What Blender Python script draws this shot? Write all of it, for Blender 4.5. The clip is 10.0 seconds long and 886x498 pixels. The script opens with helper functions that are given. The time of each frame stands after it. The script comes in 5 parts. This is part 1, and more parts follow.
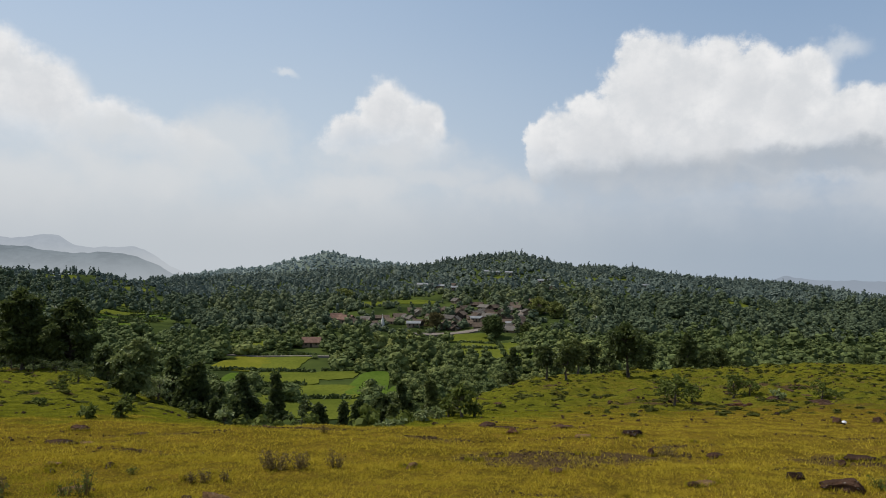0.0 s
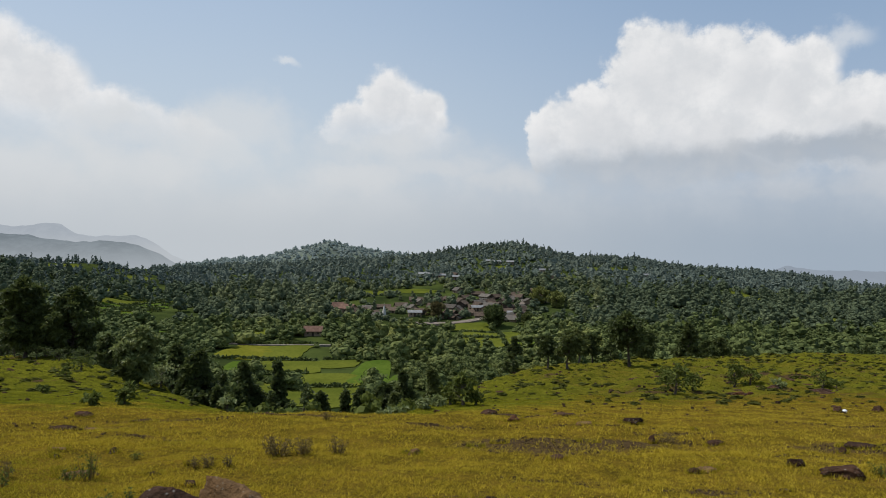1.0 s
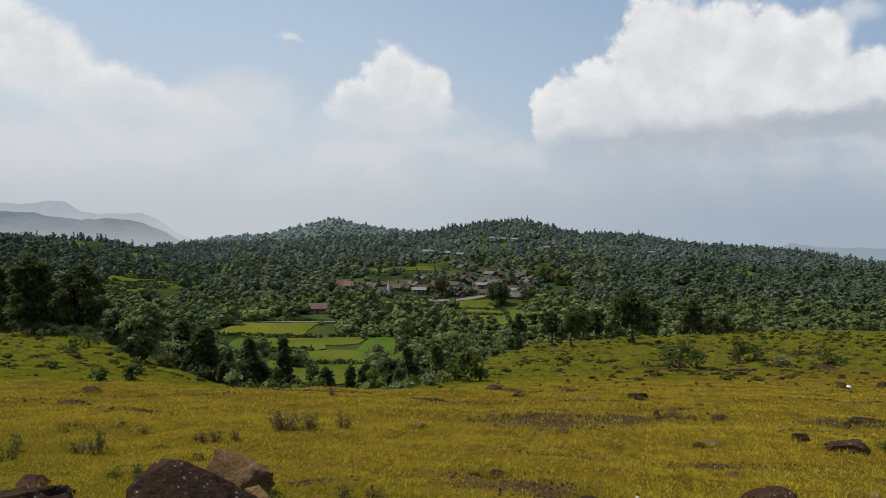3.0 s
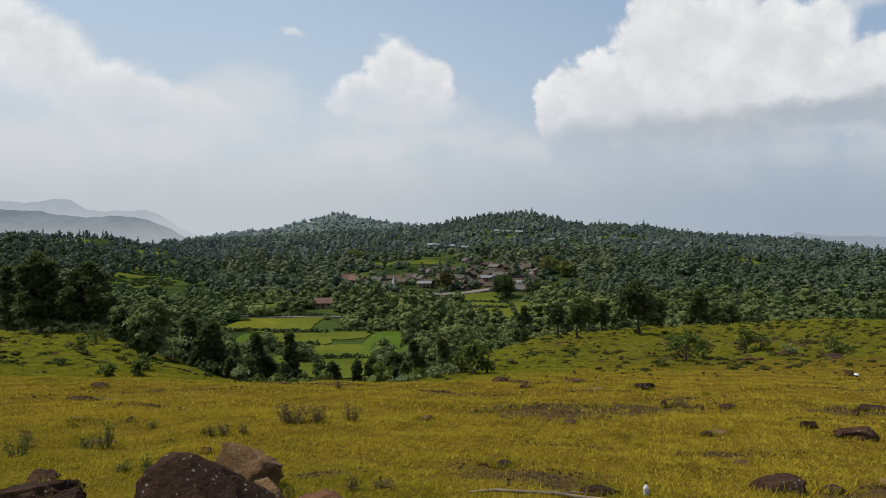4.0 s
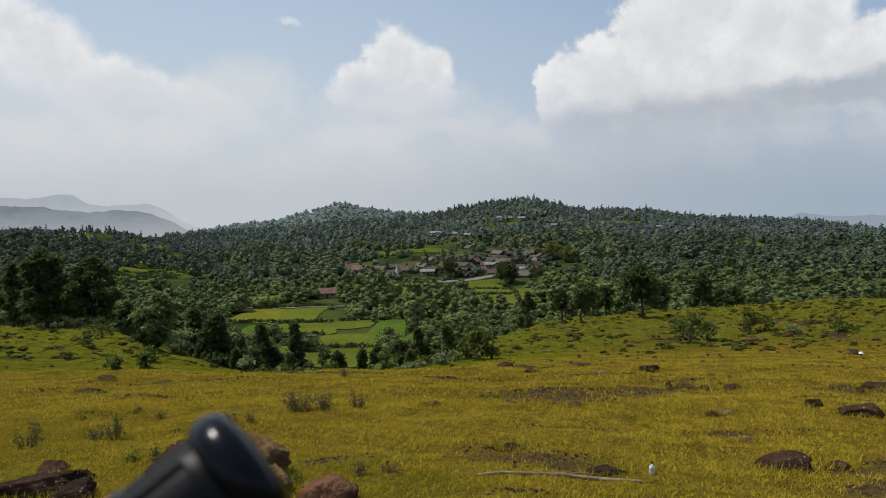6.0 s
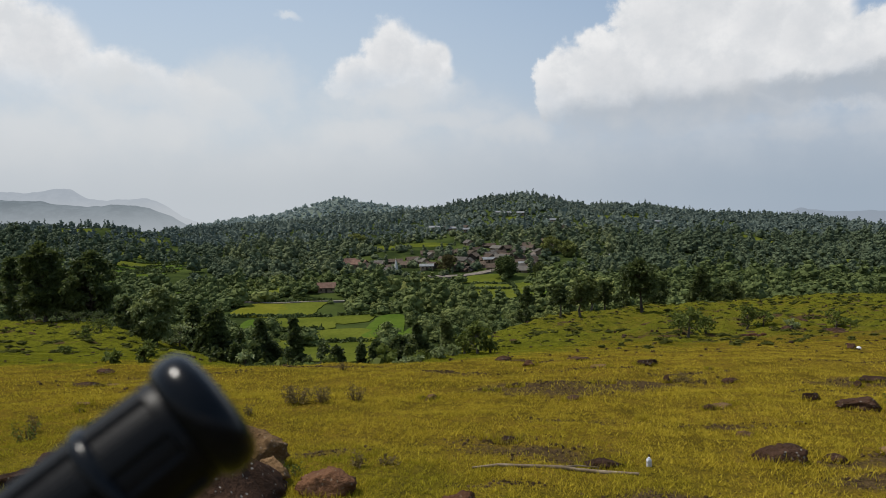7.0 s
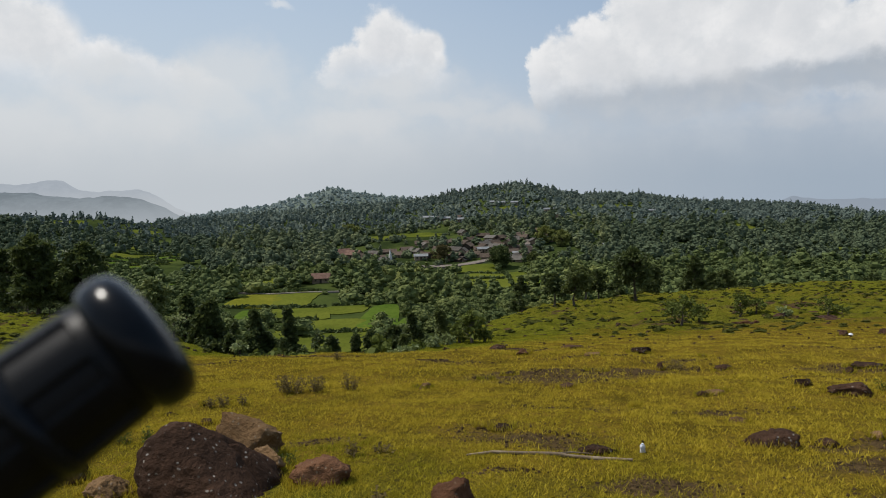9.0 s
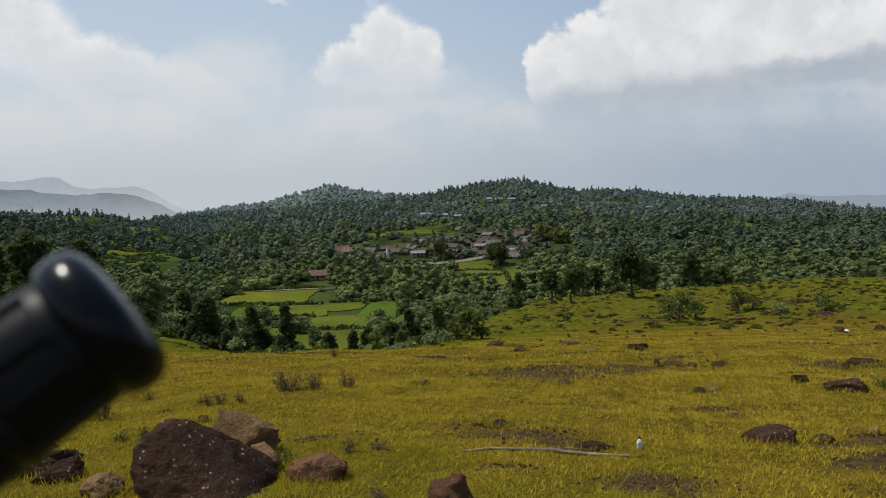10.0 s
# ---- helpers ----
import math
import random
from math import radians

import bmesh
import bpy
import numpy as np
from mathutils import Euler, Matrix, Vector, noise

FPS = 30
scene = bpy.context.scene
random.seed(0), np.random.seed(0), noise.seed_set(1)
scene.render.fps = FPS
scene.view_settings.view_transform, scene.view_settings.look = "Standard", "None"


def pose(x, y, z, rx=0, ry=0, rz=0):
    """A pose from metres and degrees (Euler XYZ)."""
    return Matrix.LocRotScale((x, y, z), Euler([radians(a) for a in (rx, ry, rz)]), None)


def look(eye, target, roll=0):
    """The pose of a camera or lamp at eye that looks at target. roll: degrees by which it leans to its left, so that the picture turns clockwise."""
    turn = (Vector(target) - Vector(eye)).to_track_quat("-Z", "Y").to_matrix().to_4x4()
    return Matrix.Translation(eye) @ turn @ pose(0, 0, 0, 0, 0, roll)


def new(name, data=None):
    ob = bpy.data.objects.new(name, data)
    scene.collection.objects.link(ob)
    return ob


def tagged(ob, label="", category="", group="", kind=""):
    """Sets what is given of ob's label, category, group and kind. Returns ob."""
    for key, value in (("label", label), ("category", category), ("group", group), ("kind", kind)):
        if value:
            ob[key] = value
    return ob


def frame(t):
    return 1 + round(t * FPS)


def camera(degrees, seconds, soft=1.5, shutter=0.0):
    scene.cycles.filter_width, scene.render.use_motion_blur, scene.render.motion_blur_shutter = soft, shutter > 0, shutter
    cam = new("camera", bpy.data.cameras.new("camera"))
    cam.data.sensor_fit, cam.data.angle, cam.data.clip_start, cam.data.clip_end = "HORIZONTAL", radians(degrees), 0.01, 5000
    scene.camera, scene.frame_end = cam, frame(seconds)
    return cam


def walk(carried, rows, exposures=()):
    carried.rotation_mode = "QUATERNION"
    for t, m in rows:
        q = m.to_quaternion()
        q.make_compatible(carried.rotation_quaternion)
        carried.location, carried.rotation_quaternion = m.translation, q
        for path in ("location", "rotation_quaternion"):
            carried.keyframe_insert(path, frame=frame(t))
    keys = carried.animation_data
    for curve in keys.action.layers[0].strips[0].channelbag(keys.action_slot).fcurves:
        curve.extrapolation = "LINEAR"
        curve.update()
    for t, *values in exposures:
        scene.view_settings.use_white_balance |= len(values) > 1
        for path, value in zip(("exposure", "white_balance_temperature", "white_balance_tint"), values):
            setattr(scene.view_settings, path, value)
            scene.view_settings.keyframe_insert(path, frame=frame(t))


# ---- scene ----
# ---- camera and walk ----
cam = camera(66.0, 10.0, soft=0.7)
ROWS = [
    (0.0, 0.0000, 0.0000, 1.6000, 90.000, -0.800, -0.000),
    (0.5, -0.0034, -0.0030, 1.5903, 89.757, -0.720, 0.070),
    (1.0, -0.0055, -0.0019, 1.5804, 89.105, -0.890, 0.130),
    (1.5, -0.0072, 0.0027, 1.5746, 88.310, -1.265, 0.218),
    (2.0, -0.0095, 0.0079, 1.5703, 87.857, -1.190, 0.302),
    (2.5, -0.0131, 0.0168, 1.5659, 87.520, -1.060, 0.350),
    (4.0, -0.0210, 0.0317, 1.5444, 86.643, -0.110, 0.827),
    (4.5, -0.0223, 0.0356, 1.5368, 86.395, 0.370, 0.928),
    (5.0, -0.0241, 0.0311, 1.5330, 86.153, 0.885, 1.008),
    (5.5, -0.0215, 0.0296, 1.5302, 85.875, 1.040, 1.005),
    (7.0, -0.0118, 0.0288, 1.5176, 85.180, 0.995, 0.904),
    (7.5, -0.0103, 0.0316, 1.5128, 84.955, 0.910, 0.775),
    (8.0, -0.0095, 0.0346, 1.5088, 84.715, 0.985, 0.670),
    (8.5, -0.0086, 0.0373, 1.5059, 84.512, 1.050, 0.527),
    (9.0, -0.0070, 0.0391, 1.5044, 84.325, 1.240, 0.394),
    (9.5, -0.0054, 0.0412, 1.5024, 84.163, 1.335, 0.248),
    (10.0, -0.0054, 0.0449, 1.5006, 84.058, 1.250, 0.155),
]
cam.data.dof.use_dof, cam.data.dof.focus_distance, cam.data.dof.aperture_fstop = True, 12.0, 18.0
walk(cam, [(t, pose(x, y, z, rx, ry, rz)) for t, x, y, z, rx, ry, rz in ROWS])

# ---- sky, sun ----
SUN_UP, SUN_AZ = 59.0, -74.0          # degrees: height, and turn from straight ahead (left is minus)
sun = new("sun", bpy.data.lights.new("sun", "SUN"))
sun.data.energy, sun.data.angle, sun.data.color = 3.6, radians(0.5), (1.0, 0.95, 0.87)
sun.matrix_world = look((0, 0, 0), (-math.sin(radians(SUN_AZ)) * math.cos(radians(SUN_UP)), -math.cos(radians(SUN_AZ)) * math.cos(radians(SUN_UP)), -math.sin(radians(SUN_UP))))


class Nodes:
    """Short-hand for node trees."""
    def __init__(self, tree):
        self.tree = tree
        tree.nodes.clear()

    def add(self, kind, values=()):
        n = self.tree.nodes.new(kind)
        for i, v in (values.items() if isinstance(values, dict) else enumerate(values)):
            if v is None:
                continue
            if isinstance(v, bpy.types.NodeSocket):
                self.tree.links.new(v, n.inputs[i])
            else:
                n.inputs[i].default_value = v
        return n

    def math(self, op, a, b=None, c=None):
        n = self.add("ShaderNodeMath", [a, b, c])
        n.operation = op
        return n.outputs[0]

    def vec(self, op, a, b=None):
        n = self.add("ShaderNodeVectorMath", [a, b])
        n.operation = op
        return n.outputs["Value"] if op in ("LENGTH", "DOT_PRODUCT") else n.outputs[0]

    def mix(self, f, a, b):
        n = self.add("ShaderNodeMix")
        n.data_type, n.clamp_factor = "RGBA", True
        for i, v in ((0, f), (6, a), (7, b)):
            if isinstance(v, bpy.types.NodeSocket):
                self.tree.links.new(v, n.inputs[i])
            else:
                n.inputs[i].default_value = (*v, 1) if isinstance(v, tuple) and len(v) == 3 else v
        return n.outputs[2]

    def step(self, v, lo, hi, out_lo=0.0, out_hi=1.0):
        n = self.add("ShaderNodeMapRange", [v, lo, hi, out_lo, out_hi])
        n.interpolation_type = "SMOOTHSTEP"
        return n.outputs[0]

    def attribute(self, name):
        n = self.add("ShaderNodeAttribute")
        n.attribute_name = name
        return n.outputs

    def noise(self, vector, scale, detail=4.0, rough=0.55):
        return self.add("ShaderNodeTexNoise", {"Vector": vector, "Scale": scale, "Detail": detail, "Roughness": rough}).outputs[0]


def make_world():
    world = bpy.data.worlds.new("sky")
    scene.world = world
    world.use_nodes = True
    g = Nodes(world.node_tree)
    way = g.add("ShaderNodeTexCoord").outputs["Generated"]
    xyz = g.add("ShaderNodeSeparateXYZ", [way]).outputs
    az = g.math("ARCTAN2", xyz[0], g.math("ABSOLUTE", xyz[1]))
    up = g.math("ARCSINE", xyz[2])
    flat = g.add("ShaderNodeCombineXYZ", [az, up, 0.0]).outputs[0]
    # ragged edges: the places of the clouds are shaken by noise
    warp = g.add("ShaderNodeTexNoise", {"Vector": flat, "Scale": 13.0, "Detail": 6.0, "Roughness": 0.6}).outputs["Color"]
    shaken = g.vec("ADD", flat, g.vec("MULTIPLY", g.vec("SUBTRACT", warp, (0.5, 0.5, 0.5)), (0.075, 0.075, 0.0)))

    def heap(blobs, place):
        best = None
        for cx, cy, rx, ry in blobs:
            d = g.vec("LENGTH", g.vec("MULTIPLY", g.vec("SUBTRACT", place, (cx, cy, 0)), (1 / rx, 1 / ry, 0)))
            d = g.math("SUBTRACT", 1.0, d)
            best = d if best is None else g.math("SMOOTH_MAX", best, d, 0.08)
        return best

    heaps = heap(CUMULUS, shaken)
    puffs = g.noise(flat, 26.0, 8.0, 0.62)
    swell = g.noise(flat, 9.0, 5.0, 0.55)
    ragged = g.math("MULTIPLY", g.math("SUBTRACT", puffs, 0.5), 0.45)
    thick = g.math("ADD", heaps, ragged)
    cloud = g.step(thick, 0.0, g.step(az, -0.02, 0.10, 0.38, 0.22))
    # bases on the bright side melt into the humid air
    melt = g.step(g.math("ADD", up, g.math("MULTIPLY", g.math("SUBTRACT", swell, 0.5), 0.08)), 0.095, 0.185)
    fray = g.step(g.math("ADD", up, g.math("MULTIPLY", g.math("SUBTRACT", swell, 0.5), 0.13)), 0.025, 0.150)
    cloud = g.math("MULTIPLY", cloud, g.math("MAXIMUM", melt, g.math("MULTIPLY", fray, g.step(az, 0.05, 0.13))))
    soft = g.step(g.math("ADD", heap(SOFT, shaken), g.math("MULTIPLY", g.math("SUBTRACT", swell, 0.5), 1.1)), 0.0, 0.8)
    # soft lower banks and thin veil
    bank = g.math("ADD", g.math("SUBTRACT", 1.0, g.math("DIVIDE", up, 0.15)), g.math("MULTIPLY", g.math("SUBTRACT", swell, 0.5), 1.3))
    bank = g.step(bank, -0.2, 0.85)
    wisp = g.math("MULTIPLY", g.step(g.math("ADD", heap(WISPS, shaken), g.math("SUBTRACT", puffs, 0.55)), 0.1, 0.8), 0.6)
    side = g.step(az, -0.30, 0.55)
    air = g.add("ShaderNodeTexSky")
    air.sky_type, air.sun_disc, air.sun_elevation, air.sun_rotation = "NISHITA", False, radians(SUN_UP), radians(SUN_AZ)
    air.altitude, air.air_density, air.dust_density = 600.0, 1.1, 2.2
    sky = g.mix(0.55, air.outputs[0], g.mix(side, (4.9, 6.2, 7.8), (3.1, 4.5, 6.5)))
    sky = g.mix(g.step(up, 0.42, 0.05, 0.0, 0.75), sky, g.mix(side, (5.5, 6.2, 6.9), (4.0, 4.9, 6.2)))
    # clouds: white crowns, grey bellies
    belly = g.math("ADD", heap(BELLIES, shaken), g.math("MULTIPLY", g.math("SUBTRACT", swell, 0.5), 0.9))
    white = g.mix(g.step(puffs, 0.3, 0.72), (6.9, 7.1, 7.35), (8.5, 8.5, 8.55))
    white = g.mix(g.step(thick, 0.25, 0.9, 0.0, 0.5), white, (6.3, 6.5, 6.8))
    grey = g.mix(g.step(belly, -0.6, 0.5, 0.0, 0.95), white, (4.1, 4.5, 5.0))
    low = g.mix(side, (6.3, 6.55, 6.8), (4.7, 5.1, 5.65))
    low = g.mix(g.step(swell, 0.40, 0.66, 0.0, 0.42), low, (7.2, 7.3, 7.4))
    out = g.mix(wisp, sky, (7.4, 7.6, 7.8))
    out = g.mix(cloud, out, grey)
    out = g.mix(g.math("MULTIPLY", soft, 0.6), out, g.mix(side, (6.9, 7.05, 7.15), (6.0, 6.25, 6.6)))
    out = g.mix(g.math("MULTIPLY", bank, g.math("SUBTRACT", 0.8, g.math("MULTIPLY", side, 0.12))), out, low)
    out = g.mix(g.step(up, 0.10, -0.01, 0.0, 0.9), out, g.mix(side, (5.1, 5.5, 5.9), (3.4, 4.1, 4.95)))
    bg = g.add("ShaderNodeBackground", [out, 0.1])
    g.add("ShaderNodeOutputWorld", [bg.outputs[0]])


# clouds as heaps of ellipses: turn, height, half width, half height (radians)
CUMULUS = [(0.295, 0.21, 0.085, 0.095), (0.225, 0.15, 0.10, 0.075), (0.148, 0.145, 0.036, 0.058), (0.35, 0.228, 0.07, 0.062),
           (0.42, 0.212, 0.06, 0.070), (0.47, 0.20, 0.065, 0.065), (0.530, 0.155, 0.10, 0.062), (0.37, 0.145, 0.19, 0.07), (0.65, 0.15, 0.11, 0.065), (0.26, 0.10, 0.12, 0.05),
           (-0.078, 0.190, 0.058, 0.062), (-0.130, 0.160, 0.056, 0.040), (-0.03, 0.176, 0.036, 0.048), (-0.078, 0.145, 0.10, 0.030),
           (-0.60, 0.215, 0.06, 0.06), (-0.54, 0.18, 0.075, 0.07), (-0.46, 0.135, 0.10, 0.065), (-0.40, 0.13, 0.09, 0.06),
           (-0.34, 0.11, 0.08, 0.042), (-0.60, 0.12, 0.13, 0.10), (-0.74, 0.20, 0.10, 0.13)]
BELLIES = [(0.25, 0.088, 0.15, 0.030), (0.36, 0.098, 0.11, 0.034), (0.52, 0.124, 0.13, 0.020)]
SOFT = [(-0.02, 0.105, 0.13, 0.030), (-0.12, 0.085, 0.13, 0.025), (-0.08, 0.128, 0.15, 0.045), (-0.30, 0.15, 0.12, 0.06), (0.08, 0.085, 0.08, 0.03), (-0.42, 0.09, 0.16, 0.05), (-0.32, 0.12, 0.12, 0.05), (-0.45, 0.15, 0.10, 0.04), (-0.55, 0.07, 0.14, 0.05), (0.46, 0.075, 0.07, 0.022), (0.58, 0.085, 0.08, 0.03)]
WISPS = [(-0.232, 0.235, 0.030, 0.013), (-0.46, 0.36, 0.05, 0.02), (0.52, 0.25, 0.05, 0.03)]
make_world()


# ---- materials ----
def material(name, rough=0.85):
    m = bpy.data.materials.new(name)
    m.use_nodes = True
    g = Nodes(m.node_tree)
    bsdf = g.add("ShaderNodeBsdfPrincipled", {"Roughness": rough})
    out = g.add("ShaderNodeOutputMaterial", [bsdf.outputs[0]])
    return m, g, bsdf, out


def wire(g, bsdf, colour=None, rough=None, bump=None, strength=0.5, distance=0.02):
    if colour is not None:
        g.tree.links.new(colour, bsdf.inputs["Base Color"])
    if rough is not None:
        g.tree.links.new(rough, bsdf.inputs["Roughness"])
    if bump is not None:
        b = g.add("ShaderNodeBump", {"Strength": strength, "Distance": distance, "Height": bump})
        g.tree.links.new(b.outputs[0], bsdf.inputs["Normal"])


def plain_material(name, a, b, scale, rough=0.8, fine=None, bump=0.4, distance=0.01, shine=0.35):
    """Two tones in large stains and a fine grain, with relief."""
    m, g, bsdf, _ = material(name, rough)
    bsdf.inputs["Specular IOR Level"].default_value = shine
    p = g.add("ShaderNodeTexCoord").outputs["Object"]
    big, small = g.noise(p, scale, 5.0, 0.6), g.noise(p, fine or scale * 7, 4.0, 0.6)
    rnd = g.add("ShaderNodeObjectInfo").outputs["Random"]
    c = g.mix(g.step(g.math("ADD", big, g.math("MULTIPLY", g.math("SUBTRACT", rnd, 0.5), 0.25)), 0.3, 0.7), a, b)
    c = g.mix(g.step(small, 0.35, 0.8, 0.0, 0.45), c, tuple(0.45 * v for v in a))
    wire(g, bsdf, c, None, small, bump, distance)
    return m


def leaf_material(name, dark, light, pale=None, glow=0.30, shine=0.35, rough=0.55):
    """Leaves: tone by leaf (island) and by tree ('tint'), light passes through them in part."""
    m, g, bsdf, out = material(name, rough)
    bsdf.inputs["Specular IOR Level"].default_value = shine
    rnd = g.add("ShaderNodeNewGeometry").outputs["Random Per Island"]
    tint = g.attribute("tint")["Fac"]
    c = g.mix(rnd, dark, light)
    c = g.mix(g.math("MULTIPLY", tint, 0.75), c, pale or light)
    wire(g, bsdf, c)
    thin = g.add("ShaderNodeBsdfTranslucent", [g.mix(0.5, c, tuple(1.2 * v for v in light))])
    both = g.add("ShaderNodeMixShader", [glow, bsdf.outputs[0], thin.outputs[0]])
    g.tree.links.new(both.outputs[0], out.inputs[0])
    return m


def ground_material():
    m, g, bsdf, _ = material("meadow_ground", 0.95)
    bsdf.inputs["Specular IOR Level"].default_value = 0.0
    p = g.add("ShaderNodeNewGeometry").outputs["Position"]
    cover = g.add("ShaderNodeSeparateColor", [g.attribute("cover")["Color"]]).outputs
    n1, n2, n3 = g.noise(p, 0.35, 5, 0.6), g.noise(p, 2.3, 5, 0.62), g.noise(p, 17.0, 4, 0.65)
    far = g.noise(p, 0.03, 5, 0.6)
    n4 = g.noise(p, 70.0, 3, 0.7)
    green = g.mix(g.step(n2, 0.3, 0.7), (0.080, 0.086, 0.008), (0.165, 0.165, 0.014))
    straw = g.mix(g.step(n2, 0.3, 0.72), (0.110, 0.078, 0.009), (0.200, 0.132, 0.016))
    # undergrowth tone, darkened so that gaps between the trees read as shade
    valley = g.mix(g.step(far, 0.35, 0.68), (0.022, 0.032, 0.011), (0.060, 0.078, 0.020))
    soil = g.mix(g.step(n3, 0.3, 0.7), (0.050, 0.032, 0.015), (0.120, 0.078, 0.038))
    dry = g.step(g.math("ADD", cover[0], g.math("MULTIPLY", g.math("SUBTRACT", n1, 0.5), 0.9)), 0.25, 0.75)
    c = g.mix(dry, green, straw)
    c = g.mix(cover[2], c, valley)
    # far ground mixed to a pale grey-green: haze put into the base colour
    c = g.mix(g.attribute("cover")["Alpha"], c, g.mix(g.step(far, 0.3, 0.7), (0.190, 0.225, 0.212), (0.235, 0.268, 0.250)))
    bare = g.math("ADD", cover[1], g.math("ADD", g.math("MULTIPLY", g.math("SUBTRACT", n2, 0.5), 0.8), g.math("MULTIPLY", g.math("SUBTRACT", n3, 0.5), 0.7)))
    c = g.mix(g.step(bare, 0.34, 0.80), c, soil)
    c = g.mix(g.math("MULTIPLY", g.step(n3, 0.50, 0.72, 0.0, 0.7), g.math("SUBTRACT", 1.0, cover[2])), c, (0.030, 0.026, 0.010))
    c = g.mix(g.math("MULTIPLY", g.step(n4, 0.42, 0.68, 0.0, 0.75), g.math("SUBTRACT", 1.0, cover[2])), c, (0.024, 0.019, 0.007))
    wire(g, bsdf, c, None, g.math("ADD", n3, g.math("MULTIPLY", n2, 1.5)), 0.8, 0.06)
    return m


def blade_material(name, a, b, c, d):
    m, g, bsdf, out = material(name, 0.85)
    bsdf.inputs["Specular IOR Level"].default_value = 0.06
    rnd = g.add("ShaderNodeNewGeometry").outputs["Random Per Island"]
    p = g.add("ShaderNodeNewGeometry").outputs["Position"]
    tint = g.attribute("tint")["Fac"]
    col = g.mix(g.step(g.math("ADD", tint, g.math("MULTIPLY", g.math("SUBTRACT", g.noise(p, 0.8, 4), 0.5), 1.3)), 0.2, 0.8), g.mix(rnd, a, b), g.mix(rnd, c, d))
    wire(g, bsdf, col)
    thin = g.add("ShaderNodeBsdfTranslucent", [col])
    both = g.add("ShaderNodeMixShader", [0.35, bsdf.outputs[0], thin.outputs[0]])
    g.tree.links.new(both.outputs[0], out.inputs[0])
    return m


def rock_material(name, a, b, lichen):
    m, g, bsdf, _ = material(name, 0.85)
    bsdf.inputs["Specular IOR Level"].default_value = 0.06
    p = g.add("ShaderNodeTexCoord").outputs["Object"]
    rnd = g.add("ShaderNodeObjectInfo").outputs["Random"]
    big, mid, small = g.noise(p, 2.2, 5, 0.6), g.noise(p, 9.0, 5, 0.65), g.noise(p, 55.0, 4, 0.7)
    c = g.mix(g.step(g.math("ADD", big, g.math("MULTIPLY", g.math("SUBTRACT", rnd, 0.5), 0.4)), 0.3, 0.7), a, b)
    c = g.mix(g.step(mid, 0.5, 0.72, 0.0, 0.6), c, tuple(0.35 * v for v in a))
    spots = g.add("ShaderNodeTexVoronoi", {"Vector": g.vec("ADD", p, g.vec("MULTIPLY", g.add("ShaderNodeTexNoise", {"Vector": p, "Scale": 14.0}).outputs["Color"], (0.03, 0.03, 0.03))), "Scale": 30.0}).outputs["Distance"]
    pick = g.math("MULTIPLY", g.step(spots, 0.30, 0.12), g.step(g.noise(p, 11.0, 4, 0.6), 0.46, 0.58))
    c = g.mix(g.math("MULTIPLY", pick, 0.6), c, lichen)
    c = g.mix(g.step(small, 0.55, 0.8, 0.0, 0.5), c, tuple(1.5 * v for v in b))
    wire(g, bsdf, c, None, g.math("ADD", mid, g.math("MULTIPLY", small, 0.35)), 1.0, 0.06)
    return m


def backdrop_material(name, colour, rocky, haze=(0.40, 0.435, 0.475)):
    """Hills kilometres away: a plain glowing backdrop, the haze of humid air mixed into its colour."""
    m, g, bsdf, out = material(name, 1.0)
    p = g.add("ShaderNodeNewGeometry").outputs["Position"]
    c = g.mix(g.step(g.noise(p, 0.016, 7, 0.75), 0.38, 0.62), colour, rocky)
    # haze painted in, stronger towards the foot of the hills
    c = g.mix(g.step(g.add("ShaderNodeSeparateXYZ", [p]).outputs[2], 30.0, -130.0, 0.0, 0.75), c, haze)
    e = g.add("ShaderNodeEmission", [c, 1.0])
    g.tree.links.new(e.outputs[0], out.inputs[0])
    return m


GROUND = ground_material()
BLADE = blade_material("grass_blade", (0.098, 0.102, 0.006), (0.310, 0.300, 0.017), (0.235, 0.178, 0.016), (0.640, 0.490, 0.050))
LUSH = blade_material("lush_grass_blade", (0.055, 0.066, 0.006), (0.205, 0.212, 0.016), (0.185, 0.148, 0.009), (0.480, 0.375, 0.028))
SPRIG = blade_material("dry_sprig", (0.12, 0.090, 0.036), (0.23, 0.17, 0.07), (0.12, 0.090, 0.034), (0.25, 0.19, 0.075))
LEAF_TEAK = leaf_material("teak_leaf", (0.030, 0.043, 0.014), (0.112, 0.138, 0.040), (0.21, 0.22, 0.06), shine=0.2)
LEAF_PALE = leaf_material("pale_leaf", (0.085, 0.115, 0.030), (0.250, 0.280, 0.105))
LEAF_SHRUB = leaf_material("shrub_leaf", (0.050, 0.064, 0.013), (0.135, 0.160, 0.032), shine=0.12, rough=0.7)
LEAF_WOOD = leaf_material("wood_leaf", (0.052, 0.072, 0.024), (0.122, 0.148, 0.048), (0.270, 0.275, 0.075), glow=0.08, shine=0.1, rough=0.8)
# the next three carry aerial haze in their colours, bluer and paler with distance
LEAF_SLOPE_HAZED = leaf_material("slope_leaf_hazed", (0.048, 0.068, 0.040), (0.108, 0.132, 0.070), (0.240, 0.250, 0.098), glow=0.06, shine=0.1, rough=0.8)
LEAF_RIDGE_HAZED = leaf_material("ridge_leaf_hazed", (0.088, 0.116, 0.098), (0.140, 0.168, 0.134), (0.225, 0.245, 0.160), glow=0.12, shine=0.1, rough=0.8)
